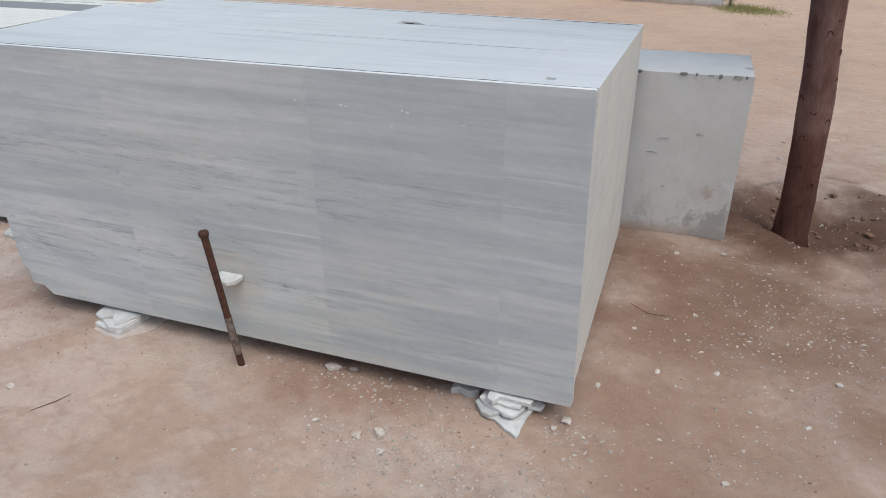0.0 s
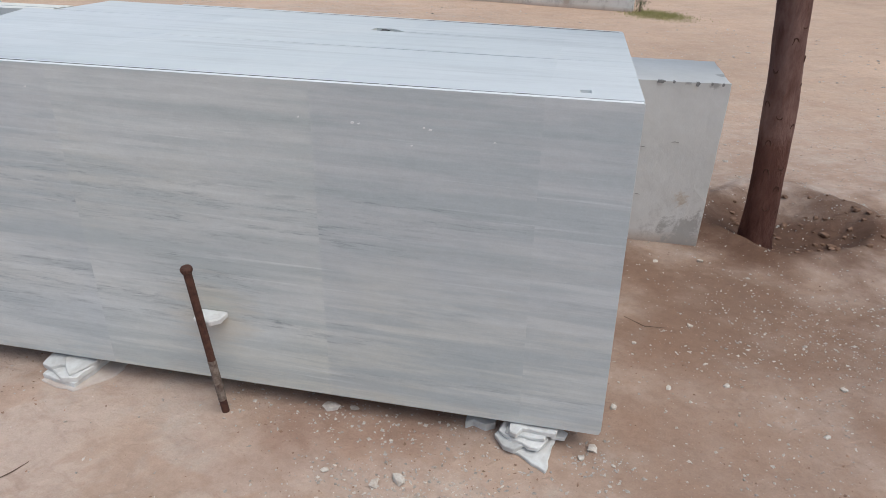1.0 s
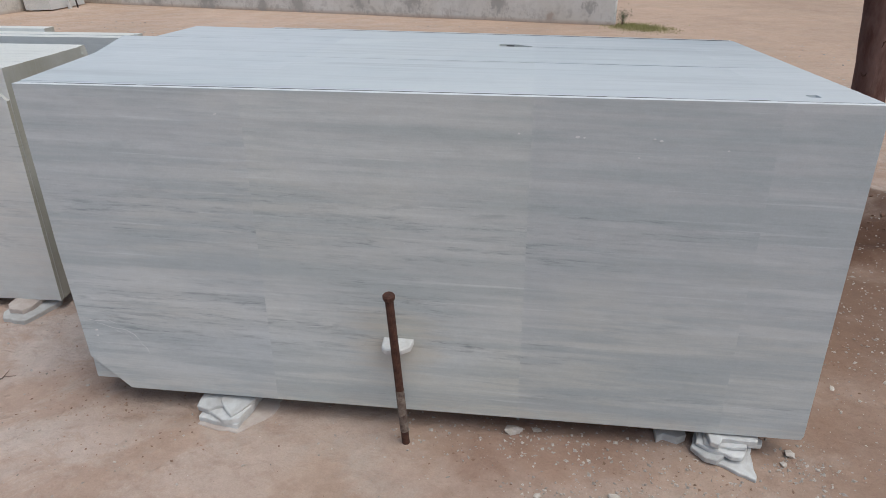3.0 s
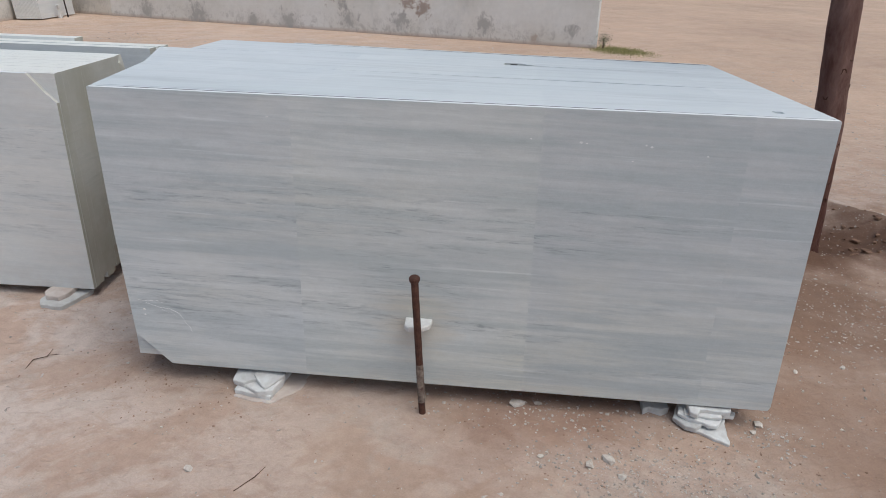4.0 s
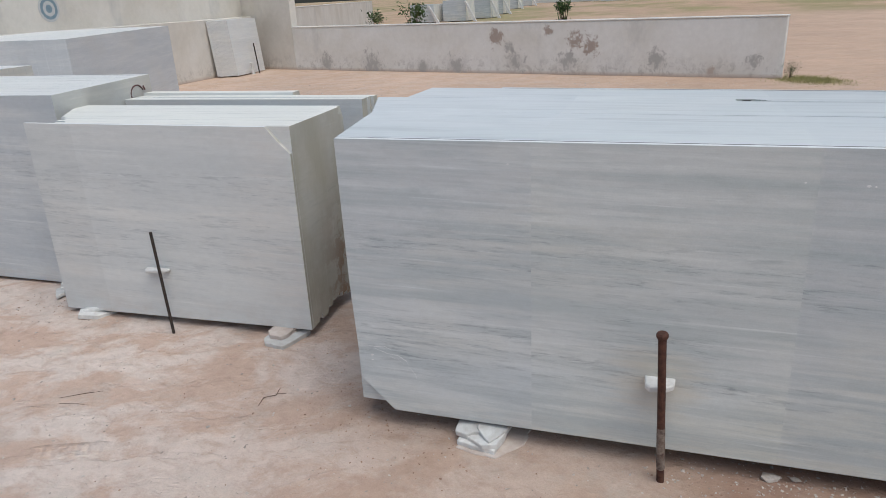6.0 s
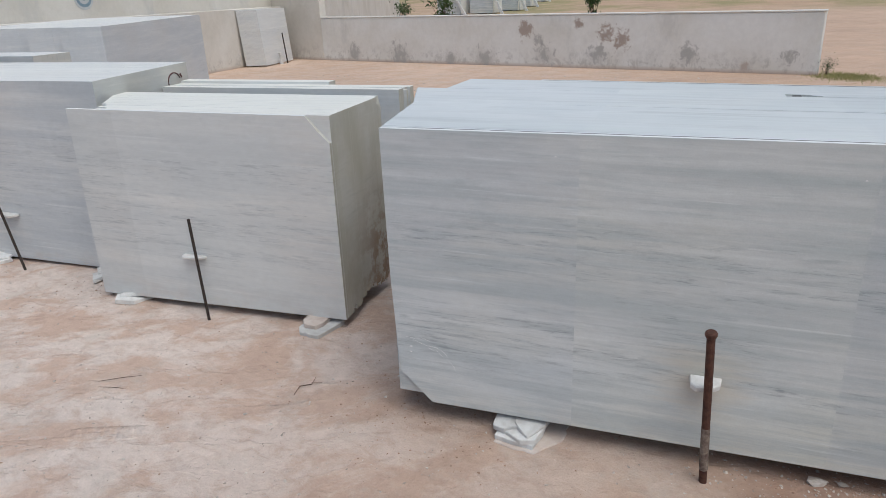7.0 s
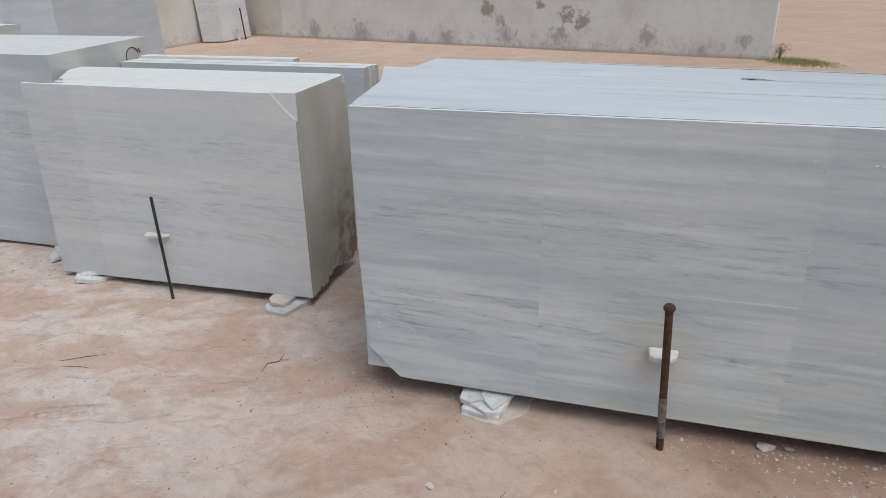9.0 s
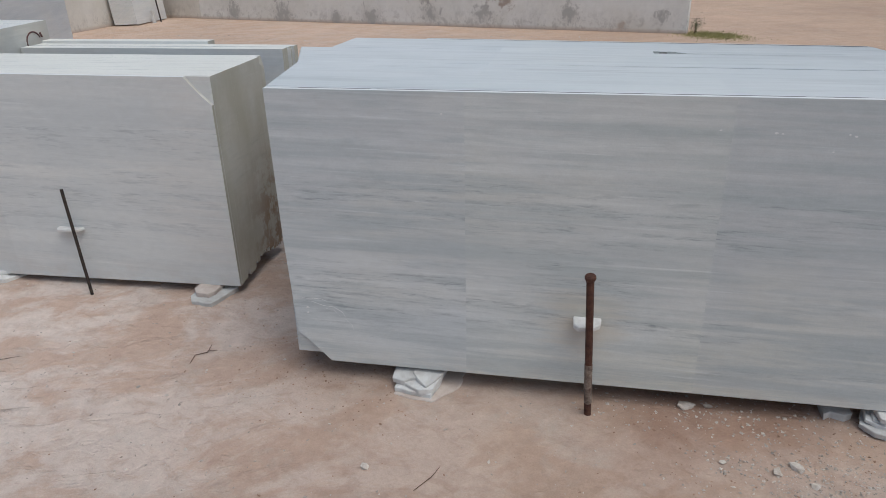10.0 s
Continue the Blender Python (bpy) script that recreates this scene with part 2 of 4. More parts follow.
    h = math_node(nt, "ADD", math_node(nt, "MULTIPLY", math_node(nt, "ADD", math_node(nt, "MULTIPLY", flake, 0.7), math_node(nt, "MULTIPLY", math_node(nt, "MULTIPLY", ledge, west), 0.22)), 0.9), math_node(nt, "ADD", math_node(nt, "MULTIPLY", fine, 0.38), math_node(nt, "MULTIPLY", grit, 0.12)))
    # trampled humps in the open yard behind
    h = math_node(nt, "ADD", h, math_node(nt, "MULTIPLY", math_node(nt, "MULTIPLY", noise_of(nt, position(nt, (1, 1.5, 1), (6.1, 2.9, 0)), 1.7, 7.0, 0.65, 0.4), north), 5.0))
    # a sandal print and drag marks pressed into the sand
    pm = node(nt, "ShaderNodeMapping", Location=(-1.21, -0.5, 0), Rotation=(0, 0, radians(22)))
    pm.vector_type = "TEXTURE"
    nt.links.new(g.outputs["Position"], pm.inputs["Vector"])
    uv = nt.nodes.new("ShaderNodeSeparateXYZ")
    nt.links.new(pm.outputs["Vector"], uv.inputs[0])
    ell = math_node(nt, "ADD", math_node(nt, "POWER", math_node(nt, "DIVIDE", uv.outputs[0], 0.21), 4.0), math_node(nt, "POWER", math_node(nt, "DIVIDE", uv.outputs[1], 0.055), 4.0))
    print_zone = ramp(nt, ell, (0.1, 1.0), (1.0, 0.0))
    tread = math_node(nt, "SINE", math_node(nt, "ADD", math_node(nt, "MULTIPLY", uv.outputs[0], 125.0), math_node(nt, "MULTIPLY", uv.outputs[1], 30.0)))
    h = math_node(nt, "ADD", h, math_node(nt, "MULTIPLY", print_zone, math_node(nt, "MULTIPLY_ADD", tread, 0.18)))
    bump(nt, b, h, 0.75, 0.03)
    return m


def concrete(name, base=(0.50, 0.47, 0.42), light=(0.58, 0.56, 0.53), foot=0.5, blotches=()):
    m, nt, b = mat(name, 0.9, 0.15)
    p = position(nt, (1, 1, 1))
    a = noise_of(nt, p, 0.8, 7.0, 0.6, 0.4)
    f = noise_of(nt, p, 9.0, 8.0, 0.7)
    c = mix(nt, base, light, ramp(nt, a, (0.35, 0.0), (0.62, 1.0)))
    c = mix(nt, c, (0.42, 0.42, 0.42), ramp(nt, noise_of(nt, position(nt, (1.3, 1.3, 0.5)), 1.0, 6.0, 0.65), (0.55, 0.0), (0.72, 0.55)))
    g = nt.nodes.new("ShaderNodeNewGeometry")
    sep = nt.nodes.new("ShaderNodeSeparateXYZ")
    nt.links.new(g.outputs["Position"], sep.inputs[0])
    ragged = noise_of(nt, position(nt, (2.4, 2.4, 1.8)), 2.6, 10.0, 0.8, 0.3)
    if foot:
        # damp stains and flaked paint near the ground
        zone = ramp(nt, sep.outputs[2], (0.08, 1.0), (0.5, 0.0))
        c = mix(nt, c, (0.24, 0.22, 0.21), math_node(nt, "MULTIPLY", zone, ramp(nt, ragged, (0.50, 0.0), (0.58, foot))))
        c = mix(nt, c, (0.42, 0.30, 0.23), ramp(nt, sep.outputs[2], (0.0, 0.75), (0.09, 0.0)))
    for (x, y, z), r, colour in blotches:
        d = nt.nodes.new("ShaderNodeVectorMath")
        d.operation = "DISTANCE"
        nt.links.new(g.outputs["Position"], d.inputs[0])
        d.inputs[1].default_value = (x, y, z)
        edge = math_node(nt, "ADD", math_node(nt, "DIVIDE", d.outputs["Value"], r), math_node(nt, "MULTIPLY", math_node(nt, "SUBTRACT", ragged, 0.5), 6.5))
        c = mix(nt, c, colour, ramp(nt, edge, (0.45, 0.8), (1.0, 0.0)))
    c = mix(nt, c, ramp(nt, f, (0.3, 0.94), (0.7, 1.03)), 1.0, "MULTIPLY")
    nt.links.new(c, b.inputs["Base Color"])
    bump(nt, b, f, 0.35, 0.01)
    return m


def simple(name, a, c2, scale, rough=0.8, spec=0.3, metal=0.0, stretch=(1, 1, 1), strength=0.4, depth=0.005):
    m, nt, b = mat(name, rough, spec, metal)
    n = noise_of(nt, position(nt, stretch), scale, 7.0, 0.65, 0.3)
    nt.links.new(ramp(nt, n, (0.32, a), (0.68, c2)), b.inputs["Base Color"])
    bump(nt, b, noise_of(nt, position(nt, stretch), scale * 3, 6.0, 0.7), strength, depth)
    return m


def random_tint(m, spread=0.25):
    """Lets the islands of one mesh differ in tone."""
    nt = m.node_tree
    b = nt.nodes["Principled BSDF"]
    old = b.inputs["Base Color"].links[0].from_socket
    g = nt.nodes.new("ShaderNodeNewGeometry")
    c = mix(nt, old, ramp(nt, g.outputs["Random Per Island"], (0.0, 1 - spread), (1.0, 1 + spread)), 1.0, "MULTIPLY")
    nt.links.new(c, b.inputs["Base Color"])
    return m


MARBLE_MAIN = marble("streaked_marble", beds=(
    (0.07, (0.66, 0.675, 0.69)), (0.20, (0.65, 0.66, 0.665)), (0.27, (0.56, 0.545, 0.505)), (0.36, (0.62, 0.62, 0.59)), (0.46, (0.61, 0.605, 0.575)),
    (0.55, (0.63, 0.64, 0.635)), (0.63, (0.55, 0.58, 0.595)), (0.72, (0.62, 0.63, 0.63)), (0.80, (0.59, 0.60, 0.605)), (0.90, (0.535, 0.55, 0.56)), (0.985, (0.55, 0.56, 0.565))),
    grey=(0.46, 0.495, 0.505), warm=(0.62, 0.605, 0.545), end_tint=1.0, seams=0.75, top_colour=(0.69, 0.71, 0.72), end_colour=(0.66, 0.64, 0.585), mud_amount=0.15)
# end_colour here: olive stain, darkened for the shade beside the long stack
MARBLE_PALE = marble("pale_marble", (3.7, 1.3, 0.43), (0.69, 0.695, 0.68), (0.58, 0.60, 0.605), (0.67, 0.635, 0.60), end_tint=1.0, streak=0.6, end_colour=(0.40, 0.375, 0.30), top_colour=(0.80, 0.785, 0.725))
MARBLE_LEFT = marble("grey_marble", (9.1, 4.2, 1.7), (0.63, 0.64, 0.64), (0.48, 0.51, 0.54), (0.61, 0.58, 0.55), end_tint=0.5, streak=0.7)
MARBLE_FAR = marble("blue_grey_marble", (5.5, 8.2, 2.9), (0.62, 0.64, 0.66), (0.53, 0.56, 0.59), (0.60, 0.60, 0.59), turn=radians(-112.9), streak=0.3)
MARBLE_LEAN = marble("white_marble", (2.5, 3.2, 6.9), (0.68, 0.68, 0.67), (0.58, 0.59, 0.60), (0.66, 0.64, 0.60), turn=radians(-96), streak=0.4)
SCRAP = random_tint(simple("broken_white_marble", (0.50, 0.48, 0.46), (0.68, 0.68, 0.67), 14.0, 0.7, 0.25), 0.1)
SAWN = simple("fresh_sawn_marble", (0.72, 0.73, 0.73), (0.82, 0.83, 0.83), 12.0, 0.6, 0.25)
SAND = sand()
WALL_DIR = Vector((-12.3, 3.15, 0)).normalized()


def on_wall(s, z):
    """A place on the face of the long low wall, s metres from its free end."""
    q = Vector((3.2, 12.53, z)) + WALL_DIR * s
    return (q.x, q.y, q.z)


BROWN, DARK = (0.30, 0.225, 0.185), (0.36, 0.35, 0.34)
CONCRETE_LOW = concrete("low_wall_plaster", (0.64, 0.62, 0.58), (0.72, 0.71, 0.69), 0.4, (
    (on_wall(4.1, 0.72), 0.2, BROWN), (on_wall(3.78, 0.62), 0.2, BROWN), (on_wall(6.1, 0.82), 0.2, BROWN), (on_wall(4.75, 0.98), 0.11, BROWN),
    (on_wall(0.42, 0.36), 0.15, DARK), (on_wall(1.2, 0.12), 0.12, (0.42, 0.34, 0.29)), (on_wall(7.2, 0.16), 0.28, DARK), (on_wall(5.6, 0.3), 0.24, DARK), (on_wall(4.3, 0.32), 0.24, DARK),
    (on_wall(5.75, 0.6), 0.13, DARK), (on_wall(8.2, 0.12), 0.2, DARK), (on_wall(9.8, 0.2), 0.3, DARK), (on_wall(11.4, 0.22), 0.22, DARK), (on_wall(2.3, 0.35), 0.2, DARK)))
CONCRETE_HIGH = concrete("high_wall_plaster", (0.57, 0.535, 0.48), (0.65, 0.62, 0.575), 0.4)
CONCRETE_BLOCK = concrete("cast_concrete", (0.63, 0.625, 0.61), (0.71, 0.71, 0.705), 0.3, (((3.22, 1.9, 0.03), 0.16, DARK), ((2.95, 1.76, 0.995), 0.022, DARK), ((3.08, 1.76, 0.995), 0.018, DARK), ((3.21, 1.76, 0.995), 0.024, DARK), ((3.28, 2.0, 0.995), 0.03, DARK), ((3.15, 1.84, 0.3), 0.06, (0.52, 0.44, 0.36))))
COPING = simple("pale_coping", (0.62, 0.60, 0.56), (0.72, 0.70, 0.67), 3.0, 0.85, 0.15)
RUST = simple("rusty_iron", (0.055, 0.028, 0.022), (0.13, 0.062, 0.045), 40.0, 0.75, 0.3, 0.3)
SCRAPED = simple("scraped_iron", (0.075, 0.042, 0.034), (0.31, 0.26, 0.22), 38.0, 0.7, 0.3, 0.2)
DARK_IRON = simple("dark_iron", (0.03, 0.025, 0.025), (0.075, 0.055, 0.045), 50.0, 0.7, 0.3, 0.3)
BARK = simple("reddish_bark", (0.11, 0.052, 0.042), (0.27, 0.165, 0.14), 6.0, 0.9, 0.15, 0.0, (1.6, 1.6, 0.5), 0.9, 0.03)
bark_tree = BARK.node_tree
bark_base = bark_tree.nodes["Principled BSDF"].inputs["Base Color"]
bark_place = bark_tree.nodes.new("ShaderNodeNewGeometry")
bark_axes = bark_tree.nodes.new("ShaderNodeSeparateXYZ")
bark_tree.links.new(bark_place.outputs["Position"], bark_axes.inputs[0])
mud_line = math_node(bark_tree, "ADD", bark_axes.outputs[2], math_node(bark_tree, "MULTIPLY", noise_of(bark_tree, position(bark_tree, (9, 9, 5)), 1.0, 6.0, 0.7), 0.5))
bark_tree.links.new(mix(bark_tree, bark_base.links[0].from_socket, (0.58, 0.47, 0.44), ramp(bark_tree, mud_line, (0.82, 1.0), (0.95, 0.0)), "MULTIPLY"), bark_base)
SCAR = simple("dark_bark_scar", (0.06, 0.032, 0.024), (0.10, 0.055, 0.04), 20.0, 0.95, 0.1)
LEAF = random_tint(simple("green_leaf", (0.035, 0.065, 0.02), (0.075, 0.12, 0.035), 6.0, 0.6, 0.3), 0.35)
GRASS = random_tint(simple("short_grass", (0.22, 0.22, 0.08), (0.38, 0.35, 0.16), 6.0, 0.8, 0.2), 0.3)
GRAVEL = random_tint(simple("white_gravel", (0.34, 0.28, 0.24), (0.56, 0.51, 0.46), 60.0, 0.9, 0.2), 0.3)
CLOD = random_tint(simple("sand_clod", (0.24, 0.15, 0.105), (0.38, 0.25, 0.185), 30.0, 0.95, 0.1), 0.25)
DARK_CLOD = random_tint(simple("dug_soil", (0.12, 0.07, 0.048), (0.24, 0.15, 0.105), 30.0, 0.95, 0.1), 0.25)
CHIP_GREY = simple("weathered_break", (0.16, 0.16, 0.16), (0.30, 0.29, 0.28), 60.0, 0.9, 0.15)
GAP_DARK = simple("gap_darkness", (0.035, 0.035, 0.035), (0.09, 0.085, 0.08), 40.0, 0.9, 0.1)
STONE = random_tint(simple("tan_stone", (0.36, 0.30, 0.25), (0.58, 0.54, 0.50), 40.0, 0.9, 0.2), 0.2)
PINK_SCRAP = simple("dusty_marble_offcut", (0.48, 0.39, 0.34), (0.60, 0.54, 0.50), 14.0, 0.85, 0.2)
TWIG = simple("dry_twig", (0.07, 0.045, 0.03), (0.15, 0.10, 0.07), 40.0, 0.9, 0.2)
PAINT_DARK = simple("dark_red_paint", (0.10, 0.05, 0.05), (0.17, 0.09, 0.08), 30.0, 0.8, 0.2)
PAINT_BLUE = simple("faded_blue_paint", (0.16, 0.23, 0.28), (0.24, 0.31, 0.36), 12.0, 0.9, 0.2)
PAINT_WHITE = simple("faded_white_paint", (0.44, 0.45, 0.46), (0.54, 0.55, 0.55), 12.0, 0.9, 0.2)
SCRATCH = simple("white_scratch", (0.62, 0.62, 0.62), (0.74, 0.74, 0.74), 30.0, 0.8, 0.2)


# ---- building helpers ----
def link_mesh(name, data, material, parent=None, label=""):
    if not data.materials:
        data.materials.append(material)
    ob = new(name, data)
    ob.parent = parent
    if label:
        ob["label"] = label
    return ob


def part(name, bm, material, parent=None, label=""):
    """Links a bmesh as one mesh object, under a thing or a part where one is given."""
    bmesh.ops.recalc_face_normals(bm, faces=bm.faces)
    data = bpy.data.meshes.new(name)
    bm.to_mesh(data)
    bm.free()
    return link_mesh(name, data, material, parent, label)


def thing(name, label, category, place=(0, 0, 0), turn=0.0, group=""):
    ob = new(name)
    ob.empty_display_size = 0.1
    ob.matrix_world = pose(*place, 0, 0, turn)
    return tagged(ob, label, category, group)


def prism(outline, depth, axis="y", bevel=0.0, at=0.0):
    """An outline of (u, v) points given depth: axis y makes an upright plate, axis z a lying one."""
    bm = bmesh.new()
    if axis == "y":
        vs = [bm.verts.new((u, at, v)) for u, v in outline]
        way = Vector((0, depth, 0))
    else:
        vs = [bm.verts.new((u, v, at)) for u, v in outline]
        way = Vector((0, 0, depth))
    f = bm.faces.new(vs)
    ex = bmesh.ops.extrude_face_region(bm, geom=[f])
    bmesh.ops.translate(bm, vec=way, verts=[e for e in ex["geom"] if isinstance(e, bmesh.types.BMVert)])
    if bevel:
        bmesh.ops.bevel(bm, geom=bm.edges[:], offset=bevel, segments=1, affect="EDGES", clamp_overlap=True)
    return bm


def box(x0, x1, y0, y1, z0, z1, bevel=0.0, segments=1):
    bm = bmesh.new()
    bmesh.ops.create_cube(bm, size=1.0)
    for v in bm.verts:
        v.co = Vector(((x0 + x1) / 2 + v.co.x * (x1 - x0), (y0 + y1) / 2 + v.co.y * (y1 - y0), (z0 + z1) / 2 + v.co.z * (z1 - z0)))
    if bevel:
        bmesh.ops.bevel(bm, geom=bm.edges[:], offset=bevel, segments=segments, affect="EDGES")
    return bm


def tube(points, radii, sides=12):
    bm = bmesh.new()
    rings = []
    for i, (q, r) in enumerate(zip(points, radii)):
        q = Vector(q)
        way = Vector(points[min(i + 1, len(points) - 1)]) - Vector(points[max(i - 1, 0)])
        frame_turn = way.to_track_quat("Z", "Y").to_matrix()
        ring = []
        for k in range(sides):
            a = 2 * math.pi * k / sides
            ring.append(bm.verts.new(q + frame_turn @ Vector((r * math.cos(a), r * math.sin(a), 0))))
        rings.append(ring)
    for a, b in zip(rings, rings[1:]):
        for k in range(sides):
            bm.faces.new((a[k], a[(k + 1) % sides], b[(k + 1) % sides], b[k]))
    bm.faces.new(rings[0][::-1])
    bm.faces.new(rings[-1])
    return bm


def smooth(ob):
    for f in ob.data.polygons:
        f.use_smooth = True
    return ob


def many(name, verts, faces, places, turns, sizes, material, label, category, shake=0.0, seed=1):
    """One object of kind stuff: a small form repeated at many places."""
    rng = np.random.default_rng(seed)
    base, n, k = np.array(verts, float), len(places), len(verts)
    v = np.repeat(base[None], n, 0)
    if shake:
        v = v * (1 + rng.uniform(-shake, shake, (n, k, 1)))
    v = v * np.asarray(sizes, float).reshape(n, 1, -1)
    v = np.einsum("nij,nkj->nki", turns, v) + np.asarray(places)[:, None, :]
    f = (np.array(faces)[None] + (np.arange(n) * k)[:, None, None]).reshape(-1, len(faces[0]))
    data = bpy.data.meshes.new(name)
    data.from_pydata(v.reshape(-1, 3).tolist(), [], f.tolist())
    ob = link_mesh(name, data, material)
    return tagged(ob, label, category, kind="stuff")


def random_turns(n, rng, flat=0.4):
    out = []
    for _ in range(n):
        out.append(np.array(Euler((rng.normal(0, flat), rng.normal(0, flat), rng.uniform(0, 6.283))).to_matrix()))
    return np.array(out)


OCTA = ([(1, 0, 0), (-1, 0, 0), (0, 1, 0), (0, -1, 0), (0, 0, 1), (0, 0, -1)], [(0, 2, 4), (2, 1, 4), (1, 3, 4), (3, 0, 4), (2, 0, 5), (1, 2, 5), (3, 1, 5), (0, 3, 5)])

# ---- ground: one sheet of sand ----
PIT = Vector((3.92, 2.42, 0))


def ground_height(x, y):
    near = max(0.0, 1 - max(abs(x), abs(y)) / 30)
    h = (noise.noise((x * 0.5, y * 0.5, 3.1)) * 0.018 + noise.noise((x * 1.9, y * 1.9, 1.7)) * 0.008 + noise.noise((x * 7, y * 7, 5.0)) * 0.004) * near
    if near > 0.8:
        rough = max(0.0, 0.35 + noise.noise((x * 1.1, y * 1.1, 8.2)))
        h += rough * (0.006 * noise.noise((x * 10, y * 13, 2.2)) + 0.004 * abs(noise.noise((x * 24, y * 24, 6.6))))
    d = math.hypot(x - PIT.x, (y - PIT.y) * 0.9)
    if d < 1.2:
        wob = 1 + 0.25 * noise.noise((x * 3, y * 3, 0.4))
        h += -0.11 * math.exp(-((d * wob) / 0.36) ** 4) + 0.045 * math.exp(-(((d * wob) - 0.54) / 0.11) ** 2)
        h += 0.018 * noise.noise((x * 11, y * 11, 9.0)) * math.exp(-(d / 0.6) ** 4)
    return h


def ground_lines(a, b, step):
    inner = np.concatenate([np.arange(a - 2.4, a - 0.01, 0.12), np.arange(a, b + step / 2, step), np.arange(b + 0.12, b + 2.5, 0.12)])
    a, b = inner[0], inner[-1]
    grow = [0.1, 0.25, 0.5, 0.9, 1.5, 2.4, 3.8, 6, 9, 14, 22, 35, 60, 110, 200, 400, 800, 1600]
    return np.concatenate([a - np.array(grow[::-1]), inner, b + np.array(grow)])


GX, GY = ground_lines(-2.9, 4.9, 0.026), ground_lines(-1.3, 3.1, 0.026)
gverts = [(x, y, ground_height(x, y)) for y in GY for x in GX]
nx = len(GX)
gfaces = [(j * nx + i, j * nx + i + 1, (j + 1) * nx + i + 1, (j + 1) * nx + i) for j in range(len(GY) - 1) for i in range(nx - 1)]
gdata = bpy.data.meshes.new("ground")
gdata.from_pydata(gverts, [], gfaces)
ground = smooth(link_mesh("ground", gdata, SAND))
tagged(ground, "reddish sandy yard with trodden pale marble dust", "ground", kind="structure")


# ---- walls ----
def wall(name, a, b, z0, z1, thick, material, label, cap=0.0, cap_material=None):
    """An upright wall whose face runs from a to b; its thickness goes to the right hand of that way."""
    a, b = Vector((*a, 0)), Vector((*b, 0))
    run = b - a
    turn = math.degrees(math.atan2(run.y, run.x))
    ob = new(name)
    ob.matrix_world = pose(a.x, a.y, 0, 0, 0, turn)
    tagged(ob, label, "wall", kind="structure")
    bm = box(0, run.length, -thick, 0, z0, z1 - cap, 0.012)
    part("wall_body", bm, material, ob)
    if cap:
        part("coping", box(-0.01, run.length + 0.01, -thick - 0.01, 0.012, z1 - cap, z1, 0.008), cap_material, ob, "pale smooth cement coping")
    return ob


wall("wall_north", (3.3, 12.5), (-9.0, 15.65), -0.3, 1.178, 0.24, CONCRETE_LOW, "low plastered wall with flaked and stained paint", 0.03, COPING)
wall("wall_corner", (-9.0, 15.65), (-11.3, 16.33), -0.3, 2.7, 0.24, CONCRETE_HIGH, "tall beige plastered wall at the corner of the yard")
wall("wall_west", (-10.5, 16.05), (-10.5, 2.0), -0.3, 1.5, 0.42, CONCRETE_HIGH, "beige plastered retaining wall with a ledge")
wall("wall_west_upper", (-10.93, 16.4), (-10.93, 2.0), -0.3, 2.9, 0.2, CONCRETE_HIGH, "tall beige plastered boundary wall")
wall("wall_far", (-19.8, 46.8), (-10.9, 19.2), -0.3, 1.68, 0.25, CONCRETE_HIGH, "far plastered yard wall", 0.03, COPING)

# painted roundel on the tall wall
roundel = thing("painted_roundel", "faded blue and white round painted emblem on wall", "sign", (-10.924, 9.3, 1.93))
for name, r0, r1, material, lift in (("disc", 0.0, 0.26, PAINT_WHITE, 0.0), ("ring", 0.15, 0.21, PAINT_BLUE, 0.004), ("centre", 0.0, 0.08, PAINT_BLUE, 0.004)):
    bm = bmesh.new()
    outer = [Vector((0, r1 * math.cos(2 * math.pi * k / 32), r1 * math.sin(2 * math.pi * k / 32))) for k in range(32)]
    vo = [bm.verts.new(q + Vector((lift, 0, 0))) for q in outer]
    if r0:
        vi = [bm.verts.new(q * (r0 / r1) + Vector((lift, 0, 0))) for q in outer]
        for k in range(32):
            bm.faces.new((vo[k], vo[(k + 1) % 32], vi[(k + 1) % 32], vi[k]))
    else:
        bm.faces.new(vo)
    ex = bmesh.ops.extrude_face_region(bm, geom=bm.faces[:])
    bmesh.ops.translate(bm, vec=(0.003, 0, 0), verts=[e for e in ex["geom"] if isinstance(e, bmesh.types.BMVert)])
    part(name, bm, material, roundel)


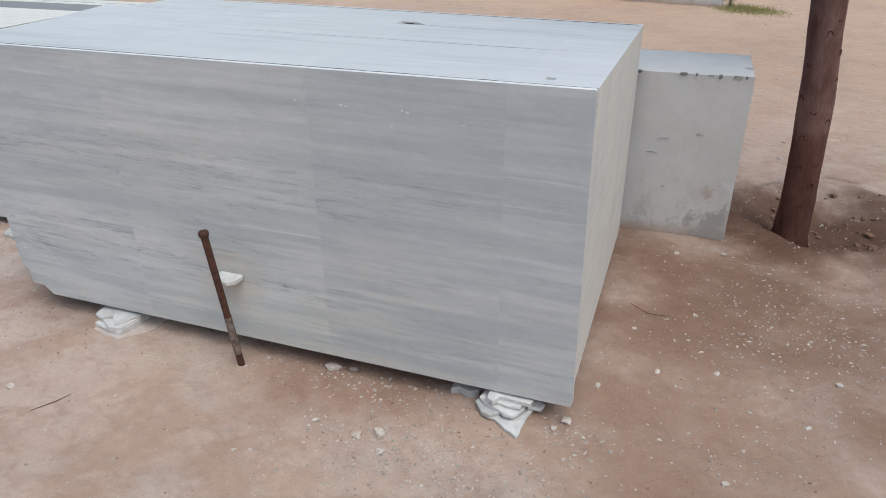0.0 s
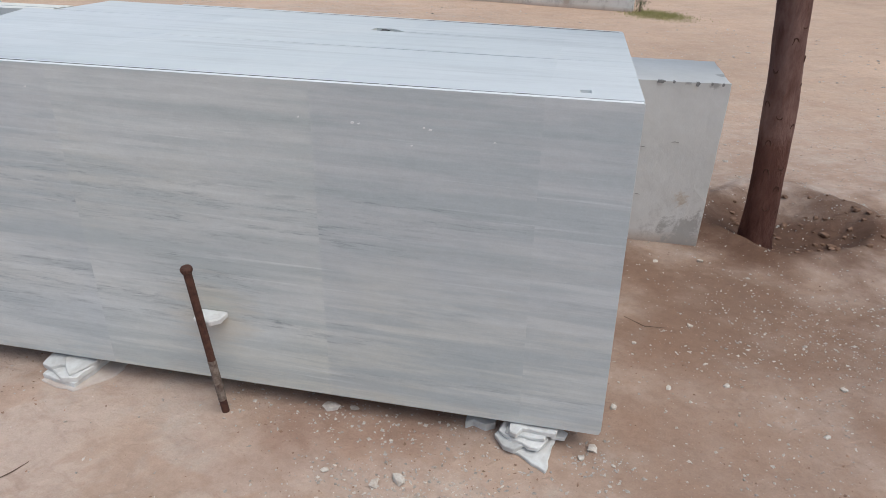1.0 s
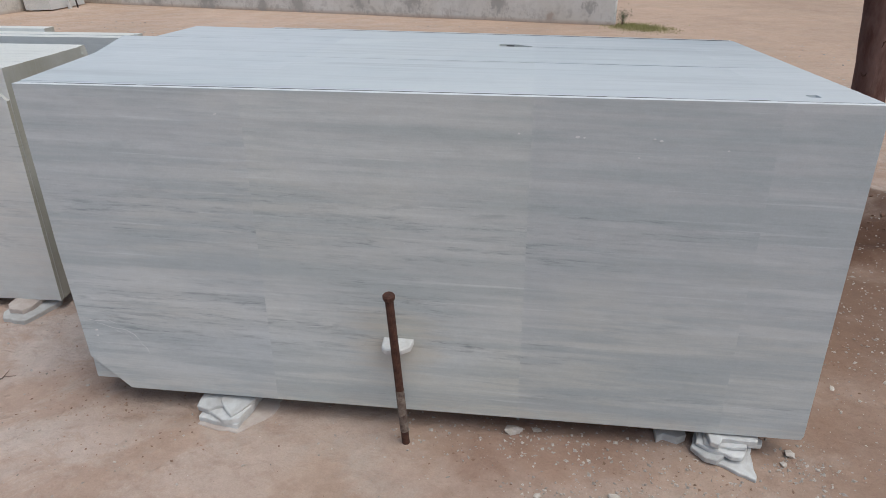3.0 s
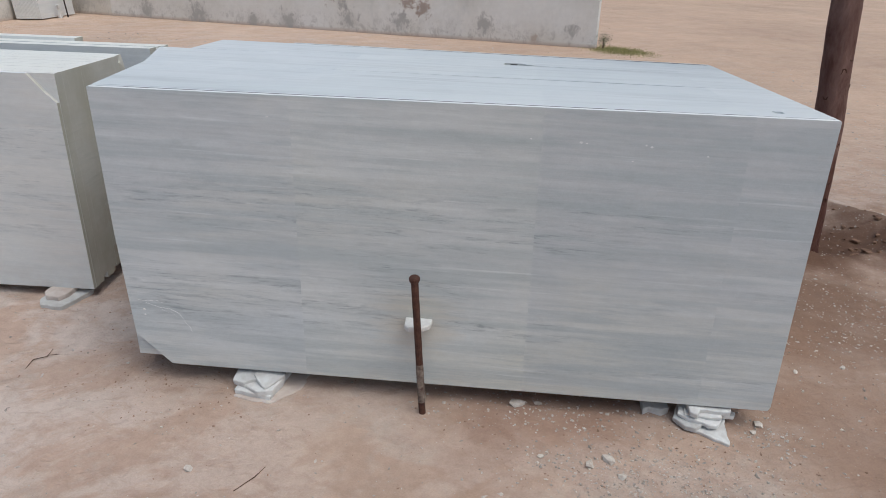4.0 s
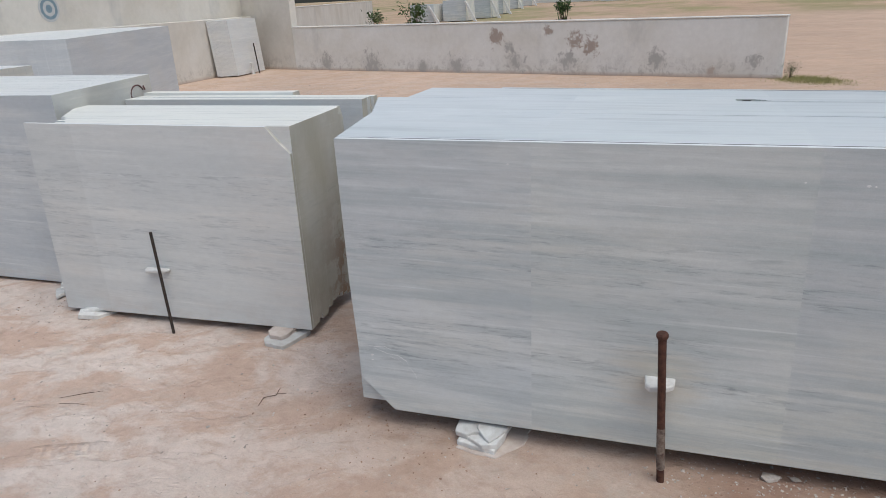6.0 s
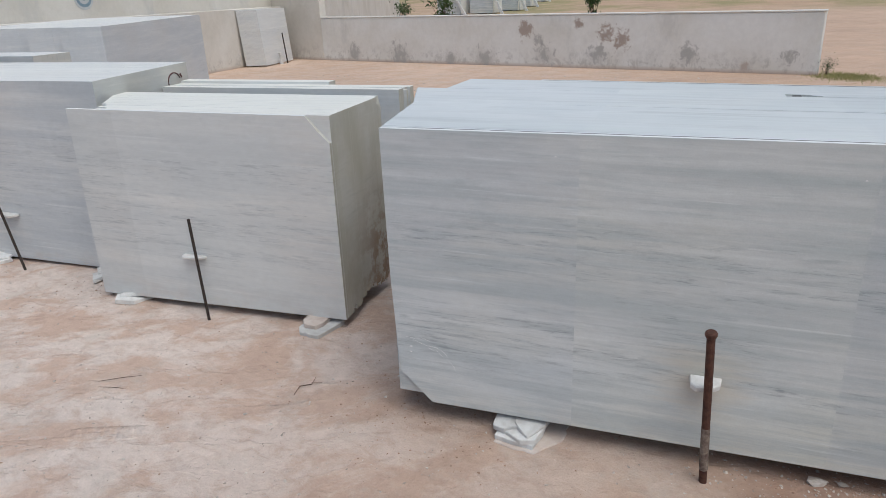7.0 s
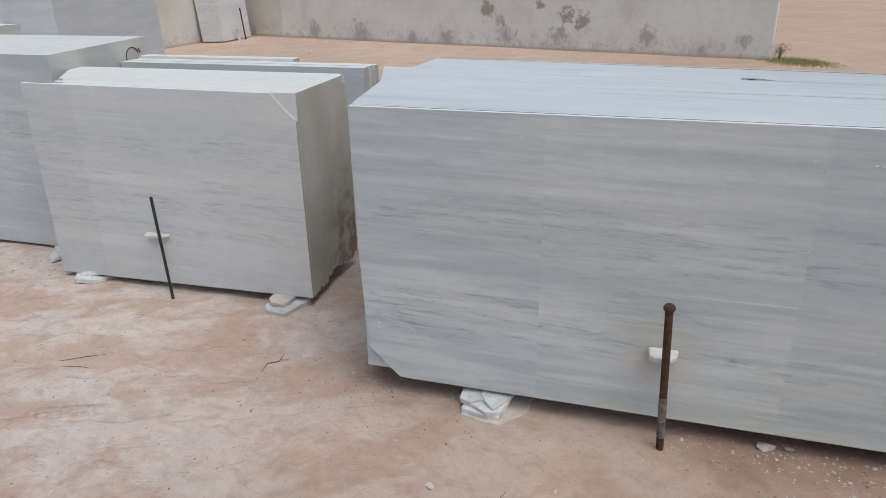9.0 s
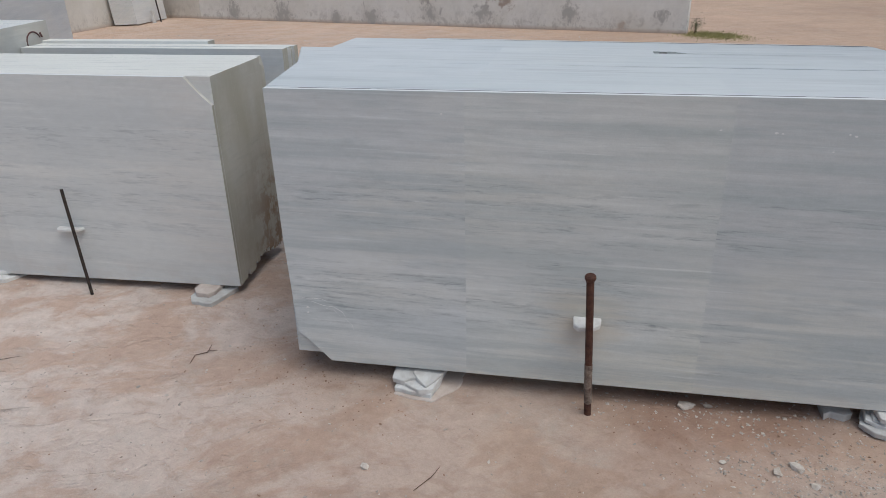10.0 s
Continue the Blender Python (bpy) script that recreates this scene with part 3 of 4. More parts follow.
# ---- stacks of upright slabs ----
def slab_stack(label, place, turn, shape, count, pitch, material, name="slab_stack", thickness=None, seed=0, tilt=0.0, first_gap=0.0, cut=None, ends=0.0012, lean_first=0.0, group="marble stacks in the yard"):
    """Slabs standing one behind another. shape(d) gives x0, x1, z0, z1 at the depth d; cut(i, x0, x1, z0, z1) may give the outline of slab i."""
    rng = random.Random(seed)
    ob = thing(name, label, "marble slabs", place, turn, group)
    for i in range(count):
        d = i * pitch + (first_gap if i else 0.0)
        x0, x1, z0, z1 = shape(d)
        if i:
            x0, x1 = x0 + rng.gauss(0, ends), x1 + rng.gauss(0, ends)
            z0, z1 = z0 + rng.uniform(0, 0.012), z1 + rng.gauss(0, 0.0002)
        outline = cut(i, x0, x1, z0, z1) if cut else None
        outline = outline or [(x0, z0), (x1, z0), (x1, z1), (x0, z1)]
        bm = prism(outline, thickness or pitch - 0.0001, bevel=0.0003)
        if tilt:
            bmesh.ops.transform(bm, matrix=Matrix.Rotation(radians(tilt), 4, "X"), verts=bm.verts)
        slab = part("slab", bm, material, ob)
        slab.location = (0, d, 0)
        if i == 0 and lean_first:
            slab.rotation_euler = (radians(lean_first), 0, 0)
            slab.location = (0, 0.0108, 0)
        if i == 0 and first_gap:
            # the sawn top of the front slab is fresh and white
            slab.data.materials.append(SAWN)
            for f in slab.data.polygons:
                if f.normal.z > 0.95:
                    f.material_index = 1
    return ob


def main_shape(d):
    if d < 0.67:
        x0 = -0.19 * d
    elif d < 1.22:
        x0 = -0.127 - 0.36 * (d - 0.67)
    else:
        x0 = -0.15
    return x0, 2.722 - 0.006 * d, 0.098 - 0.01 * d, 1.308 - 0.0375 * d


def main_cut(i, x0, x1, z0, z1):
    if i == 0:
        return [(x0 + 0.163, z0), (2.73, z0 - 0.006), (2.737, z0 + 0.012), (x1 + 0.002, z1 - 0.25), (x1, z1 - 0.004), (x1 - 0.004, z1), (x0, z1 + 0.005), (x0 + 0.003, z0 + 0.6), (x0 + 0.02, z0 + 0.14), (x0 + 0.05, z0 + 0.115)]
    if i == 1:
        return [(0.01, z0 + 0.02), (x1, z0), (x1, z1), (x0, z1 + 0.005)]
    west = 1.313 - 0.016 * i * 0.0218
    if i in (54, 55, 56, 57):
        k, at = i - 54, west + (z1 - west) * 0.6
        return [(x0, z0), (x1, z0), (x1, z1), (1.70 - 0.02 * k, at), (1.68 - 0.02 * k, at - 0.07), (1.57, at - 0.08), (1.545, at), (x0, west)]
    if i in (4, 5):
        return [(x0, z0), (x1, z0), (x1, z1), (2.57, z1), (2.565, z1 - 0.012), (2.54, z1 - 0.012), (2.535, z1), (x0, west)]
    if i == 31:
        return [(x0, z0), (x1, z0), (x1, z1), (2.30, z1), (2.295, z1 - 0.012), (2.275, z1 - 0.012), (2.27, z1), (x0, west)]
    return [(x0, z0), (x1, z0), (x1, z1), (x0, west)]


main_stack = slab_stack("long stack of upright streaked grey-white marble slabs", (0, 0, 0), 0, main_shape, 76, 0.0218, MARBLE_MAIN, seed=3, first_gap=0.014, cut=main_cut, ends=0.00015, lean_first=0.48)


def gap_fill(parent, label, y, width, pieces, top):
    """A dark strip added so that a gap or hollow in the slab tops reads as shaded."""
    for a, b in pieces:
        part("packing_strip", box(a, b, y, y + width, top - 0.03, top, 0.001), GAP_DARK, parent, label)


# dark strips added to darken the gap behind the front slab
for a, b, y, width in ((0.13, 0.42, 0.0225, 0.0115), (0.44, 1.0, 0.0225, 0.0115), (1.0, 1.93, 0.0225, 0.0115), (1.96, 2.12, 0.0225, 0.0115), (2.34, 2.40, 0.0225, 0.0115), (2.13, 2.33, 0.0245, 0.004), (2.42, 2.66, 0.0245, 0.004)):
    za, zb = 1.3122 - 0.00184 * a, 1.3122 - 0.00184 * b
    part("packing_strip", prism([(a, za - 0.03), (b, zb - 0.03), (b, zb), (a, za)], width, at=y), GAP_DARK, main_stack, "dark strip standing in for the shaded gap between slabs")
gap_fill(main_stack, "dark strip added as shade in a chipped hollow of the slab tops", 1.195, 0.072, ((1.578, 1.615),), 1.27)
# a dark strip as the shaded slit before the last slabs, following their falling tops
part("packing_strip", prism([(0.3, 1.25), (2.69, 1.21), (2.69, 1.2475), (0.3, 1.2802)], 0.008, at=1.6715), GAP_DARK, main_stack, "dark strip standing in for the shaded gap between slabs")


def back_shape(d):
    return 0.28, 2.71, 0.09, 1.243


def back_cut(i, x0, x1, z0, z1):
    return [(x0, z0), (x1, z0), (x1, z1), (x0, z1 + 0.0355)]


slab_stack("few darker marble slabs standing behind a long stack", (0, 1.68, 0), 0, back_shape, 2, 0.022, MARBLE_MAIN, seed=5, cut=back_cut)


def second_shape(d):
    x0 = -2.37 if d < 0.03 else -2.16 - min(d, 0.55) * 0.7
    return x0, -0.618 - 0.02 * d, 0.06, 1.219 + 0.006 * d


def second_cut(i, x0, x1, z0, z1):
    if i == 0:
        return [(x0 - 0.02, z0 - 0.03), (x1, z0), (x1, z1 - 0.14), (x1 - 0.06, z1 - 0.085), (x1 - 0.135, z1), (x0, z1 + 0.006)]
    if i > 29:
        z0 += 0.025
        return [(x0, z0), (x1, z0), (x1, z1 - 0.07 + 0.015 * (32 - i)), (x1 - 0.008, z1 - 0.03), (x1 - 0.014, z1), (x0, z1)]
    if i in (5, 6, 11, 12, 13, 21, 22, 23):
        return [(x0, z0), (x1 - 0.05, z0), (x1 - 0.03, z0 + 0.012), (x1, z0 + 0.02 + 0.004 * (i % 4)), (x1, z1), (x0, z1)]
    if 13 < i < 21:
        return [(x0, z0), (x1 - 0.09, z0), (x1 - 0.06, z0 + 0.03), (x1, z0 + 0.045 + 0.005 * (i % 3)), (x1, z1), (x0, z1)]
    if 2 < i < 14:
        k = 0.09 - 0.006 * i
        return [(x0, z0), (x1, z0), (x1, z1), (x0 + k, z1), (x0 + 0.2 * k, z1 - 0.4 * k), (x0, z1 - k)]
    return None


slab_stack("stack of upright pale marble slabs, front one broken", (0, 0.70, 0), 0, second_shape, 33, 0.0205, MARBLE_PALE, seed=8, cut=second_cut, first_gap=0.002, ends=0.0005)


def narrow_shape(d):
    if d < 0.075:
        return -2.6, -0.685, 0.06, 1.2
    if d < 0.2:
        return -2.6, -0.665 - (0.02 if 0.1 < d < 0.125 else 0.0), 0.06, 1.2 - (0.012 if 0.07 < d < 0.1 else 0.0)
    return -2.6, -1.31, 0.06, 1.218


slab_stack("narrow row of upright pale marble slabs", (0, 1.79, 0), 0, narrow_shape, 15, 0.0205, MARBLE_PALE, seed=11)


def third_shape(d):
    return -5.2, -2.50 - 0.16 * d, 0.02, 1.335 + 0.005 * d


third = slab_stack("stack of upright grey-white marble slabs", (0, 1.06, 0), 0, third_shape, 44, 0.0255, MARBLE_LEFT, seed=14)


def far_shape(d):
    return 0.35 * 0.55 * math.floor(d / 0.55), 4.85, 0.05, 1.50 + 0.006 * d


slab_stack("long stack of blue-grey marble slabs near the wall", (-6.5, 5.2, 0), math.degrees(math.atan2(4.5, -1.9)), far_shape, 46, 0.05, MARBLE_FAR, seed=21)


def lean_shape(d):
    return -0.3 * d, 1.53 + 0.1 * math.sin(d * 9), 0.03, 1.47


slab_stack("small stack of white marble slabs leaning on wall", (-9.84, 13.98, 0), 93.8, lean_shape, 19, 0.028, MARBLE_LEAN, seed=25, tilt=-4.5)


# ---- iron stakes and wedges ----
def stake(base, top, r, label, head=0.0, scraped=None):
    ob = thing("iron_stake", label, "stake", base, 0, "iron stakes holding the stacks")
    way = Vector(top) - Vector(base)
    low = -0.12 * way
    pts = [low + (way - low) * (k / 8) for k in range(9)]
    part("shaft", tube([tuple(q) for q in pts], [r] * 9, 14), RUST if head else DARK_IRON, ob)
    if scraped:
        a, b = scraped
        part("scraped_band", tube([tuple(way * a), tuple(way * (a + b) / 2), tuple(way * b)], [r + 0.0012] * 3, 14), SCRAPED, ob, "worn band scraped to pale metal")
    if head:
        unit = way.normalized()
        part("head", tube([tuple(way - unit * 0.004), tuple(way + unit * 0.006), tuple(way + unit * 0.016), tuple(way + unit * 0.022)], [r * 1.1, head, head, head * 0.8], 12), RUST, ob, "hammered flat head")
    return ob


def wedge(x0, x1, y0, y1, z, thick, lean, label):
    bm = prism([(x0, y1), (x0 + 0.004, y0 + 0.02), (x0 + 0.02, y0), (x1 - 0.035, y0 + 0.006), (x1 - 0.006, y0 + 0.03), (x1, y1)], thick, "z", 0.004)
    ob = part("marble_wedge", bm, SCRAP)
    ob.matrix_world = pose(0, 0, z, lean, 0, 0)
    return tagged(ob, label, "wedge", "wedges behind the stakes")


stake((1.296, -0.069, 0.0), (1.265, -0.120, 0.648), 0.0148, "rusty iron stake with hammered head driven into sand", 0.0215, (0.10, 0.40))
wedge(1.212, 1.325, -0.078, 0.004, 0.398, 0.024, 2, "small white marble wedge between stake and slab")
stake((-1.495, 0.594, 0.0), (-1.557, 0.639, 0.616), 0.0088, "thin dark iron rod stake driven into sand")
wedge(-1.68, -1.52, 0.645, 0.698, 0.352, 0.018, 0, "thin white marble wedge between rod and slab")
stake((-3.37, 0.92, 0.0), (-3.60, 0.98, 0.72), 0.0092, "thin dark iron rod stake leaning on stack")
wedge(-3.62, -3.46, 0.985, 1.058, 0.36, 0.02, 0, "thin white marble wedge between rod and slab")
stake((-9.72, 14.85, 0.0), (-9.83, 14.9, 0.82), 0.018, "dark iron stake before a leaning stack")


upright_wedge = part("marble_wedge", prism([(-0.06, 0.0), (0.05, 0.0), (0.03, 0.3), (-0.04, 0.34), (-0.09, 0.33), (-0.08, 0.27), (-0.05, 0.26)], 0.06, bevel=0.006), SCRAP)
upright_wedge.matrix_world = pose(-9.74, 14.62, -0.01, 0, 0, 93.8)
tagged(upright_wedge, "small white marble wedge standing before leaning stack", "wedge", "wedges behind the stakes")


# ---- supports of broken marble under the stacks ----
def shard(x, y, z, w, d, thick, turn, seed, parent):
    rng = random.Random(seed)
    n = rng.choice((4, 5, 5, 6))
    pts = []
    for k in range(n):
        a = 2 * math.pi * (k + rng.uniform(-0.28, 0.28)) / n
        r = rng.uniform(0.7, 1.2)
        pts.append((w / 2 * r * math.cos(a), d / 2 * r * math.sin(a)))
    bm = prism(pts, thick, "z", min(0.004, thick * 0.2))
    for v in bm.verts:
        v.co += Vector((rng.uniform(-1, 1), rng.uniform(-1, 1), rng.uniform(-0.6, 0.6))) * 0.004
    ob = part("broken_piece", bm, PINK_SCRAP if seed % 10 == 0 else SCRAP, parent)
    ob.location = (x, y, z)
    ob.rotation_euler = (rng.uniform(-0.1, 0.1), rng.uniform(-0.1, 0.1), turn)
    return ob


def pile(label, x, y, layers, seed):
    """A pile of flat broken pieces: layers of (dx, dy, width, depth, thickness, turn)."""
    ob = thing("marble_support", label, "marble scrap", (x, y, 0), 0, "supports under the stacks")
    z = -0.008
    for k, (dx, dy, w, d, thick, turn) in enumerate(layers):
        shard(dx, dy, z, w, d, thick, turn, seed + k, ob)
        z += thick
    return ob


def broken_plates(label, place, plates, seed):
    """A heap of broken plates: (outline, height of the underside, thickness, lean forward, lean sideways, material) each."""
    r = random.Random(seed)
    ob = thing("marble_support", label, "marble scrap", (*place, 0), 0, "supports under the stacks")
    for outline, z, thick, fore, side, material in plates:
        # break the straight edges into small steps
        pts = []
        for (ax, ay), (bx, by) in zip(outline, outline[1:] + outline[:1]):
            pts.append((ax, ay))
            length = math.hypot(bx - ax, by - ay)
            steps = int(length / 0.03)
            for k in range(1, steps):
                f = (k + r.uniform(-0.25, 0.25)) / steps
                pts.append((ax + (bx - ax) * f + r.gauss(0, 0.0028), ay + (by - ay) * f + r.gauss(0, 0.0028)))
        bm = prism(pts, thick, "z", min(0.003, thick * 0.2))
        for v in bm.verts:
            n = noise.noise(v.co * 22 + Vector((seed, z * 50, 0)))
            v.co += Vector((n * 0.004, noise.noise(v.co * 25) * 0.004, n * 0.003 + 0.002 * (v.co.z > thick / 2)))
        plate = part("broken_piece", bm, material, ob)
        plate.location = (0, 0, z)
        plate.rotation_euler = (radians(fore), radians(side), 0)
    return ob


broken_plates("pile of broken flat white marble pieces under stack", (0.58, 0.03), [
    ([(-0.115, -0.10), (-0.03, -0.125), (0.06, -0.135), (0.10, -0.085), (0.16, -0.02), (0.17, 0.10), (-0.10, 0.12)], -0.006, 0.016, 0, 0, PINK_SCRAP),
    ([(-0.115, -0.085), (-0.02, -0.105), (0.055, -0.115), (0.075, -0.02), (0.09, 0.10), (-0.09, 0.11)], 0.012, 0.022, 2, 1, SCRAP),
    ([(-0.085, -0.06), (0.0, -0.115), (0.065, -0.10), (0.085, 0.0), (0.07, 0.10), (-0.07, 0.10)], 0.033, 0.022, 3, -2, SCRAP),
    ([(-0.13, -0.055), (-0.075, -0.07), (-0.015, -0.045), (0.0, 0.03), (0.0, 0.11), (-0.12, 0.11)], 0.052, 0.026, 9, -4, SCRAP),
    ([(-0.045, -0.03), (0.03, -0.10), (0.06, -0.055), (0.09, 0.0), (0.07, 0.1), (-0.03, 0.1)], 0.058, 0.02, 8, 5, SCRAP)], 40)
broken_plates("heap of broken white marble pieces under stack", (2.47, 0.03), [
    ([(-0.10, -0.03), (-0.045, -0.075), (0.085, -0.155), (0.095, -0.06), (0.115, 0.05), (-0.06, 0.08)], -0.003, 0.014, 2, 0, SCRAP),
    ([(-0.115, -0.02), (-0.075, -0.075), (-0.035, -0.09), (-0.005, -0.06), (0.01, 0.05), (-0.08, 0.07)], 0.012, 0.022, 4, -3, SCRAP),
    ([(-0.10, -0.02), (-0.04, -0.06), (0.05, -0.08), (0.085, -0.02), (0.07, 0.07), (-0.07, 0.08)], 0.03, 0.017, 5, 3, SCRAP),
    ([(-0.075, -0.035), (0.02, -0.05), (0.075, -0.045), (0.08, 0.07), (-0.06, 0.08)], 0.045, 0.016, 4, -3, SCRAP),
    ([(-0.06, -0.055), (-0.03, -0.07), (-0.015, -0.03), (0.11, -0.035), (0.115, 0.07), (-0.06, 0.07)], 0.06, 0.022, 2, 1, SCRAP),
    ([(0.09, 0.0), (0.145, 0.01), (0.155, 0.04), (0.10, 0.07)], 0.03, 0.018, 6, 8, SCRAP)], 51)
broken_plates("flat white marble piece on sand beneath stack", (2.295, 0.12), [
    ([(-0.06, -0.075), (-0.03, -0.055), (0.02, -0.07), (0.055, -0.05), (0.06, 0.08), (-0.05, 0.08)], -0.004, 0.034, 3, 0, SCRAP),
    ([(-0.05, 0.0), (0.05, -0.01), (0.05, 0.09), (-0.045, 0.09)], 0.03, 0.055, 0, 0, SCRAP)], 60)
broken_plates("two flat marble pieces under pale stack", (-0.79, 0.68), [
    ([(-0.095, -0.06), (-0.06, -0.115), (0.06, -0.13), (0.085, -0.075), (0.13, 0.07), (0.10, 0.12), (-0.08, 0.12)], -0.004, 0.03, 3, 0, SCRAP),
    ([(-0.085, -0.03), (-0.05, -0.075), (0.02, -0.075), (0.045, -0.03), (0.05, 0.10), (-0.07, 0.10)], 0.027, 0.026, 3, 2, PINK_SCRAP)], 64)
pile("flat marble pieces under pale stack", -2.17, 0.72, ((0.0, 0.0, 0.24, 0.2, 0.03, 0.2), (-0.02, 0.03, 0.18, 0.18, 0.03, 0.7)), 68)
pile("flat marble pieces under grey stack", -2.68, 0.98, ((0.0, 0.0, 0.2, 0.26, 0.03, 0.2), (0.0, 0.03, 0.18, 0.2, 0.026, 0.9)), 72)
pile("flat marble pieces under grey stack", -3.72, 1.0, ((0.0, 0.0, 0.26, 0.22, 0.03, 0.2), (0.0, 0.03, 0.18, 0.2, 0.022, 0.9)), 76)
for k, (x, y) in enumerate(((0.58, 0.85), (2.46, 0.85), (0.58, 1.45), (2.46, 1.45))):
    pile("flat marble pieces deep under long stack", x, y, ((0.0, 0.0, 0.22, 0.24, 0.034, 0.2), (0.0, 0.0, 0.2, 0.2, 0.03, 0.9), (0.0, 0.0, 0.18, 0.2, 0.026, 0.4)), 80 + 5 * k)
for k, (x, y) in enumerate(((-0.85, 1.2), (-2.2, 1.25), (-0.9, 1.78), (-2.3, 1.78))):
    pile("flat marble pieces deep under pale stack", x, y, ((0.0, 0.0, 0.22, 0.24, 0.036, 0.2), (0.0, 0.0, 0.18, 0.2, 0.034, 0.9)), 110 + 5 * k)

# ---- concrete block and tree ----
bm = bmesh.new()
bmesh.ops.create_cube(bm, size=1.0)
for v in bm.verts:
    top = v.co.z > 0
    x = (3.29 if top else 3.305) if v.co.x > 0 else 2.32
    y = (2.38 if v.co.y > 0 else 1.77) if top else (2.4 if v.co.y > 0 else 1.93)
    v.co = Vector((x, y, 1.0 if top else -0.05))
bmesh.ops.subdivide_edges(bm, edges=bm.edges[:], cuts=11, use_grid_fill=True)
for v in bm.verts:
    edge = sum((abs(v.co.x - 3.295) < 0.02, abs(v.co.y - 1.85) < 0.1, abs(v.co.z - 1.0) < 0.01))
    n = noise.noise(v.co * 7)
    v.co += Vector((n, noise.noise(v.co * 6 + Vector((4, 0, 0))), noise.noise(v.co * 6 + Vector((0, 9, 0))))) * (0.003 if edge < 2 else 0.008)
concrete_block = part("concrete_block", bm, CONCRETE_BLOCK)
tagged(concrete_block, "rough whitish cast concrete block with chipped edges on sand", "concrete block")

for x, w, drop in ((2.70, 0.035, 0.006), (2.92, 0.045, 0.006), (3.0, 0.014, 0.004), (3.115, 0.022, 0.013), (3.19, 0.012, 0.004), (3.245, 0.014, 0.006)):
    part("edge_chip", prism([(x, 0.996 - drop), (x + 0.6 * w, 0.994 - drop), (x + w, 0.999), (x + 0.7 * w, 1.004), (x + 0.1 * w, 1.003)], 0.016, at=1.765), CHIP_GREY, concrete_block, "dark grey broken edge")
for x, z, w in ((2.85, 0.62, 0.07), (2.80, 0.53, 0.06), (3.05, 0.66, 0.04), (2.9, 0.32, 0.03)):
    y = 1.77 + 0.1524 * (1.0 - z) - 0.0045
    part("scratch", tube([(x, y, z), (x + w * 0.5, y, z + 0.003), (x + w, y, z)], [0.0012, 0.0022, 0.001], 5), CHIP_GREY, concrete_block, "thin dark scratch")

tree = thing("tree", "leaning tree with reddish brown scarred bark in sand pit", "tree", (3.69, 2.17, -0.085))
line, radii = [], []
for k in range(26):
    z = k * 0.12
    line.append((-0.055 * z + 0.02 * math.sin(z * 2.2), 0.01 * z + 0.012 * math.sin(z * 1.7 + 1), z - 0.05))
    radii.append(0.097 - 0.007 * z + 0.03 * math.exp(-z / 0.07) + 0.003 * math.sin(z * 9))
bm = tube(line, radii, 20)
for v in bm.verts:
    c = Vector((-0.055 * v.co.z, 0, v.co.z))
    v.co += (v.co - c).normalized() * noise.noise(Vector((v.co.x * 14, v.co.y * 14, v.co.z * 5))) * 0.007
trunk = smooth(part("trunk", bm, BARK, tree))
rng = random.Random(77)
tips = []
for k in range(8):
    a, z0 = k * 2.4, 2.3 + 0.09 * k
    start = Vector((-0.055 * z0, 0.01 * z0, z0))
    pts = [start + Vector((math.cos(a) * s, math.sin(a) * s, 0.75 * s + 0.25 * s * s)) for s in (0.0, 0.3, 0.65, 1.0)]
    part("limb", tube([tuple(q) for q in pts], [0.04, 0.03, 0.02, 0.008], 8), BARK, tree)
    tips += pts[1:]
lv = [(0, 0, 0), (0.35, 0.16, 0.03), (1, 0, -0.1), (0.35, -0.16, 0.03)]
lf = [(0, 1, 2, 3)]
nrng = np.random.default_rng(5)
n = 2600
centres = np.array([tuple(t) for t in tips])[nrng.integers(0, len(tips), n)] + nrng.normal(0, 0.26, (n, 3))
crown = many("crown", lv, lf, centres, random_turns(n, nrng, 0.9), nrng.uniform(0.09, 0.17, (n, 1)), LEAF, "", "", seed=6)
crown.parent = tree
del crown["kind"]


# ---- far stacks, shrubs and weeds ----
def blank_weed(name, label, place, height, spread, count, seed, category="shrub"):
    ob = thing(name, label, category, place)
    r = random.Random(seed)
    ends = []
    for k in range(9):
        a = r.uniform(0, 6.28)
        lean = r.uniform(0.1, 1.0) * spread
        pts = [(0, 0, -0.02), (math.cos(a) * lean * 0.4, math.sin(a) * lean * 0.4, height * 0.5), (math.cos(a) * lean, math.sin(a) * lean, height * r.uniform(0.75, 0.95))]
        part("stem", tube(pts, [0.012 * height, 0.008 * height, 0.003 * height], 6), TWIG, ob)
        ends += pts[1:]
    g = np.random.default_rng(seed)
    c = np.array(ends)[g.integers(0, len(ends), count)] + g.normal(0, spread * 0.28, (count, 3)) * np.array([1, 1, 0.8])
    c[:, 2] = np.abs(c[:, 2])
    leaves = many("foliage", lv, lf, c, random_turns(count, g, 0.8), g.uniform(0.1, 0.2, (count, 1)) * height * 0.7, LEAF, "", "", seed=seed)
    leaves.parent = ob
    del leaves["kind"]
    return ob


blank_weed("weed", "leafy green weed growing at the wall end", (3.46, 12.5, 0), 0.30, 0.2, 320, 31, "weed")
blank_weed("shrub", "green shrub growing behind the low wall", (-7.94, 23.0, 0), 1.5, 0.5, 700, 32)
blank_weed("shrub", "green shrub growing behind the low wall", (-2.25, 22.0, 0), 1.42, 0.3, 500, 33)
blank_weed("shrub", "low green shrub growing behind the low wall", (-9.55, 23.0, 0), 1.36, 0.35, 350, 34)


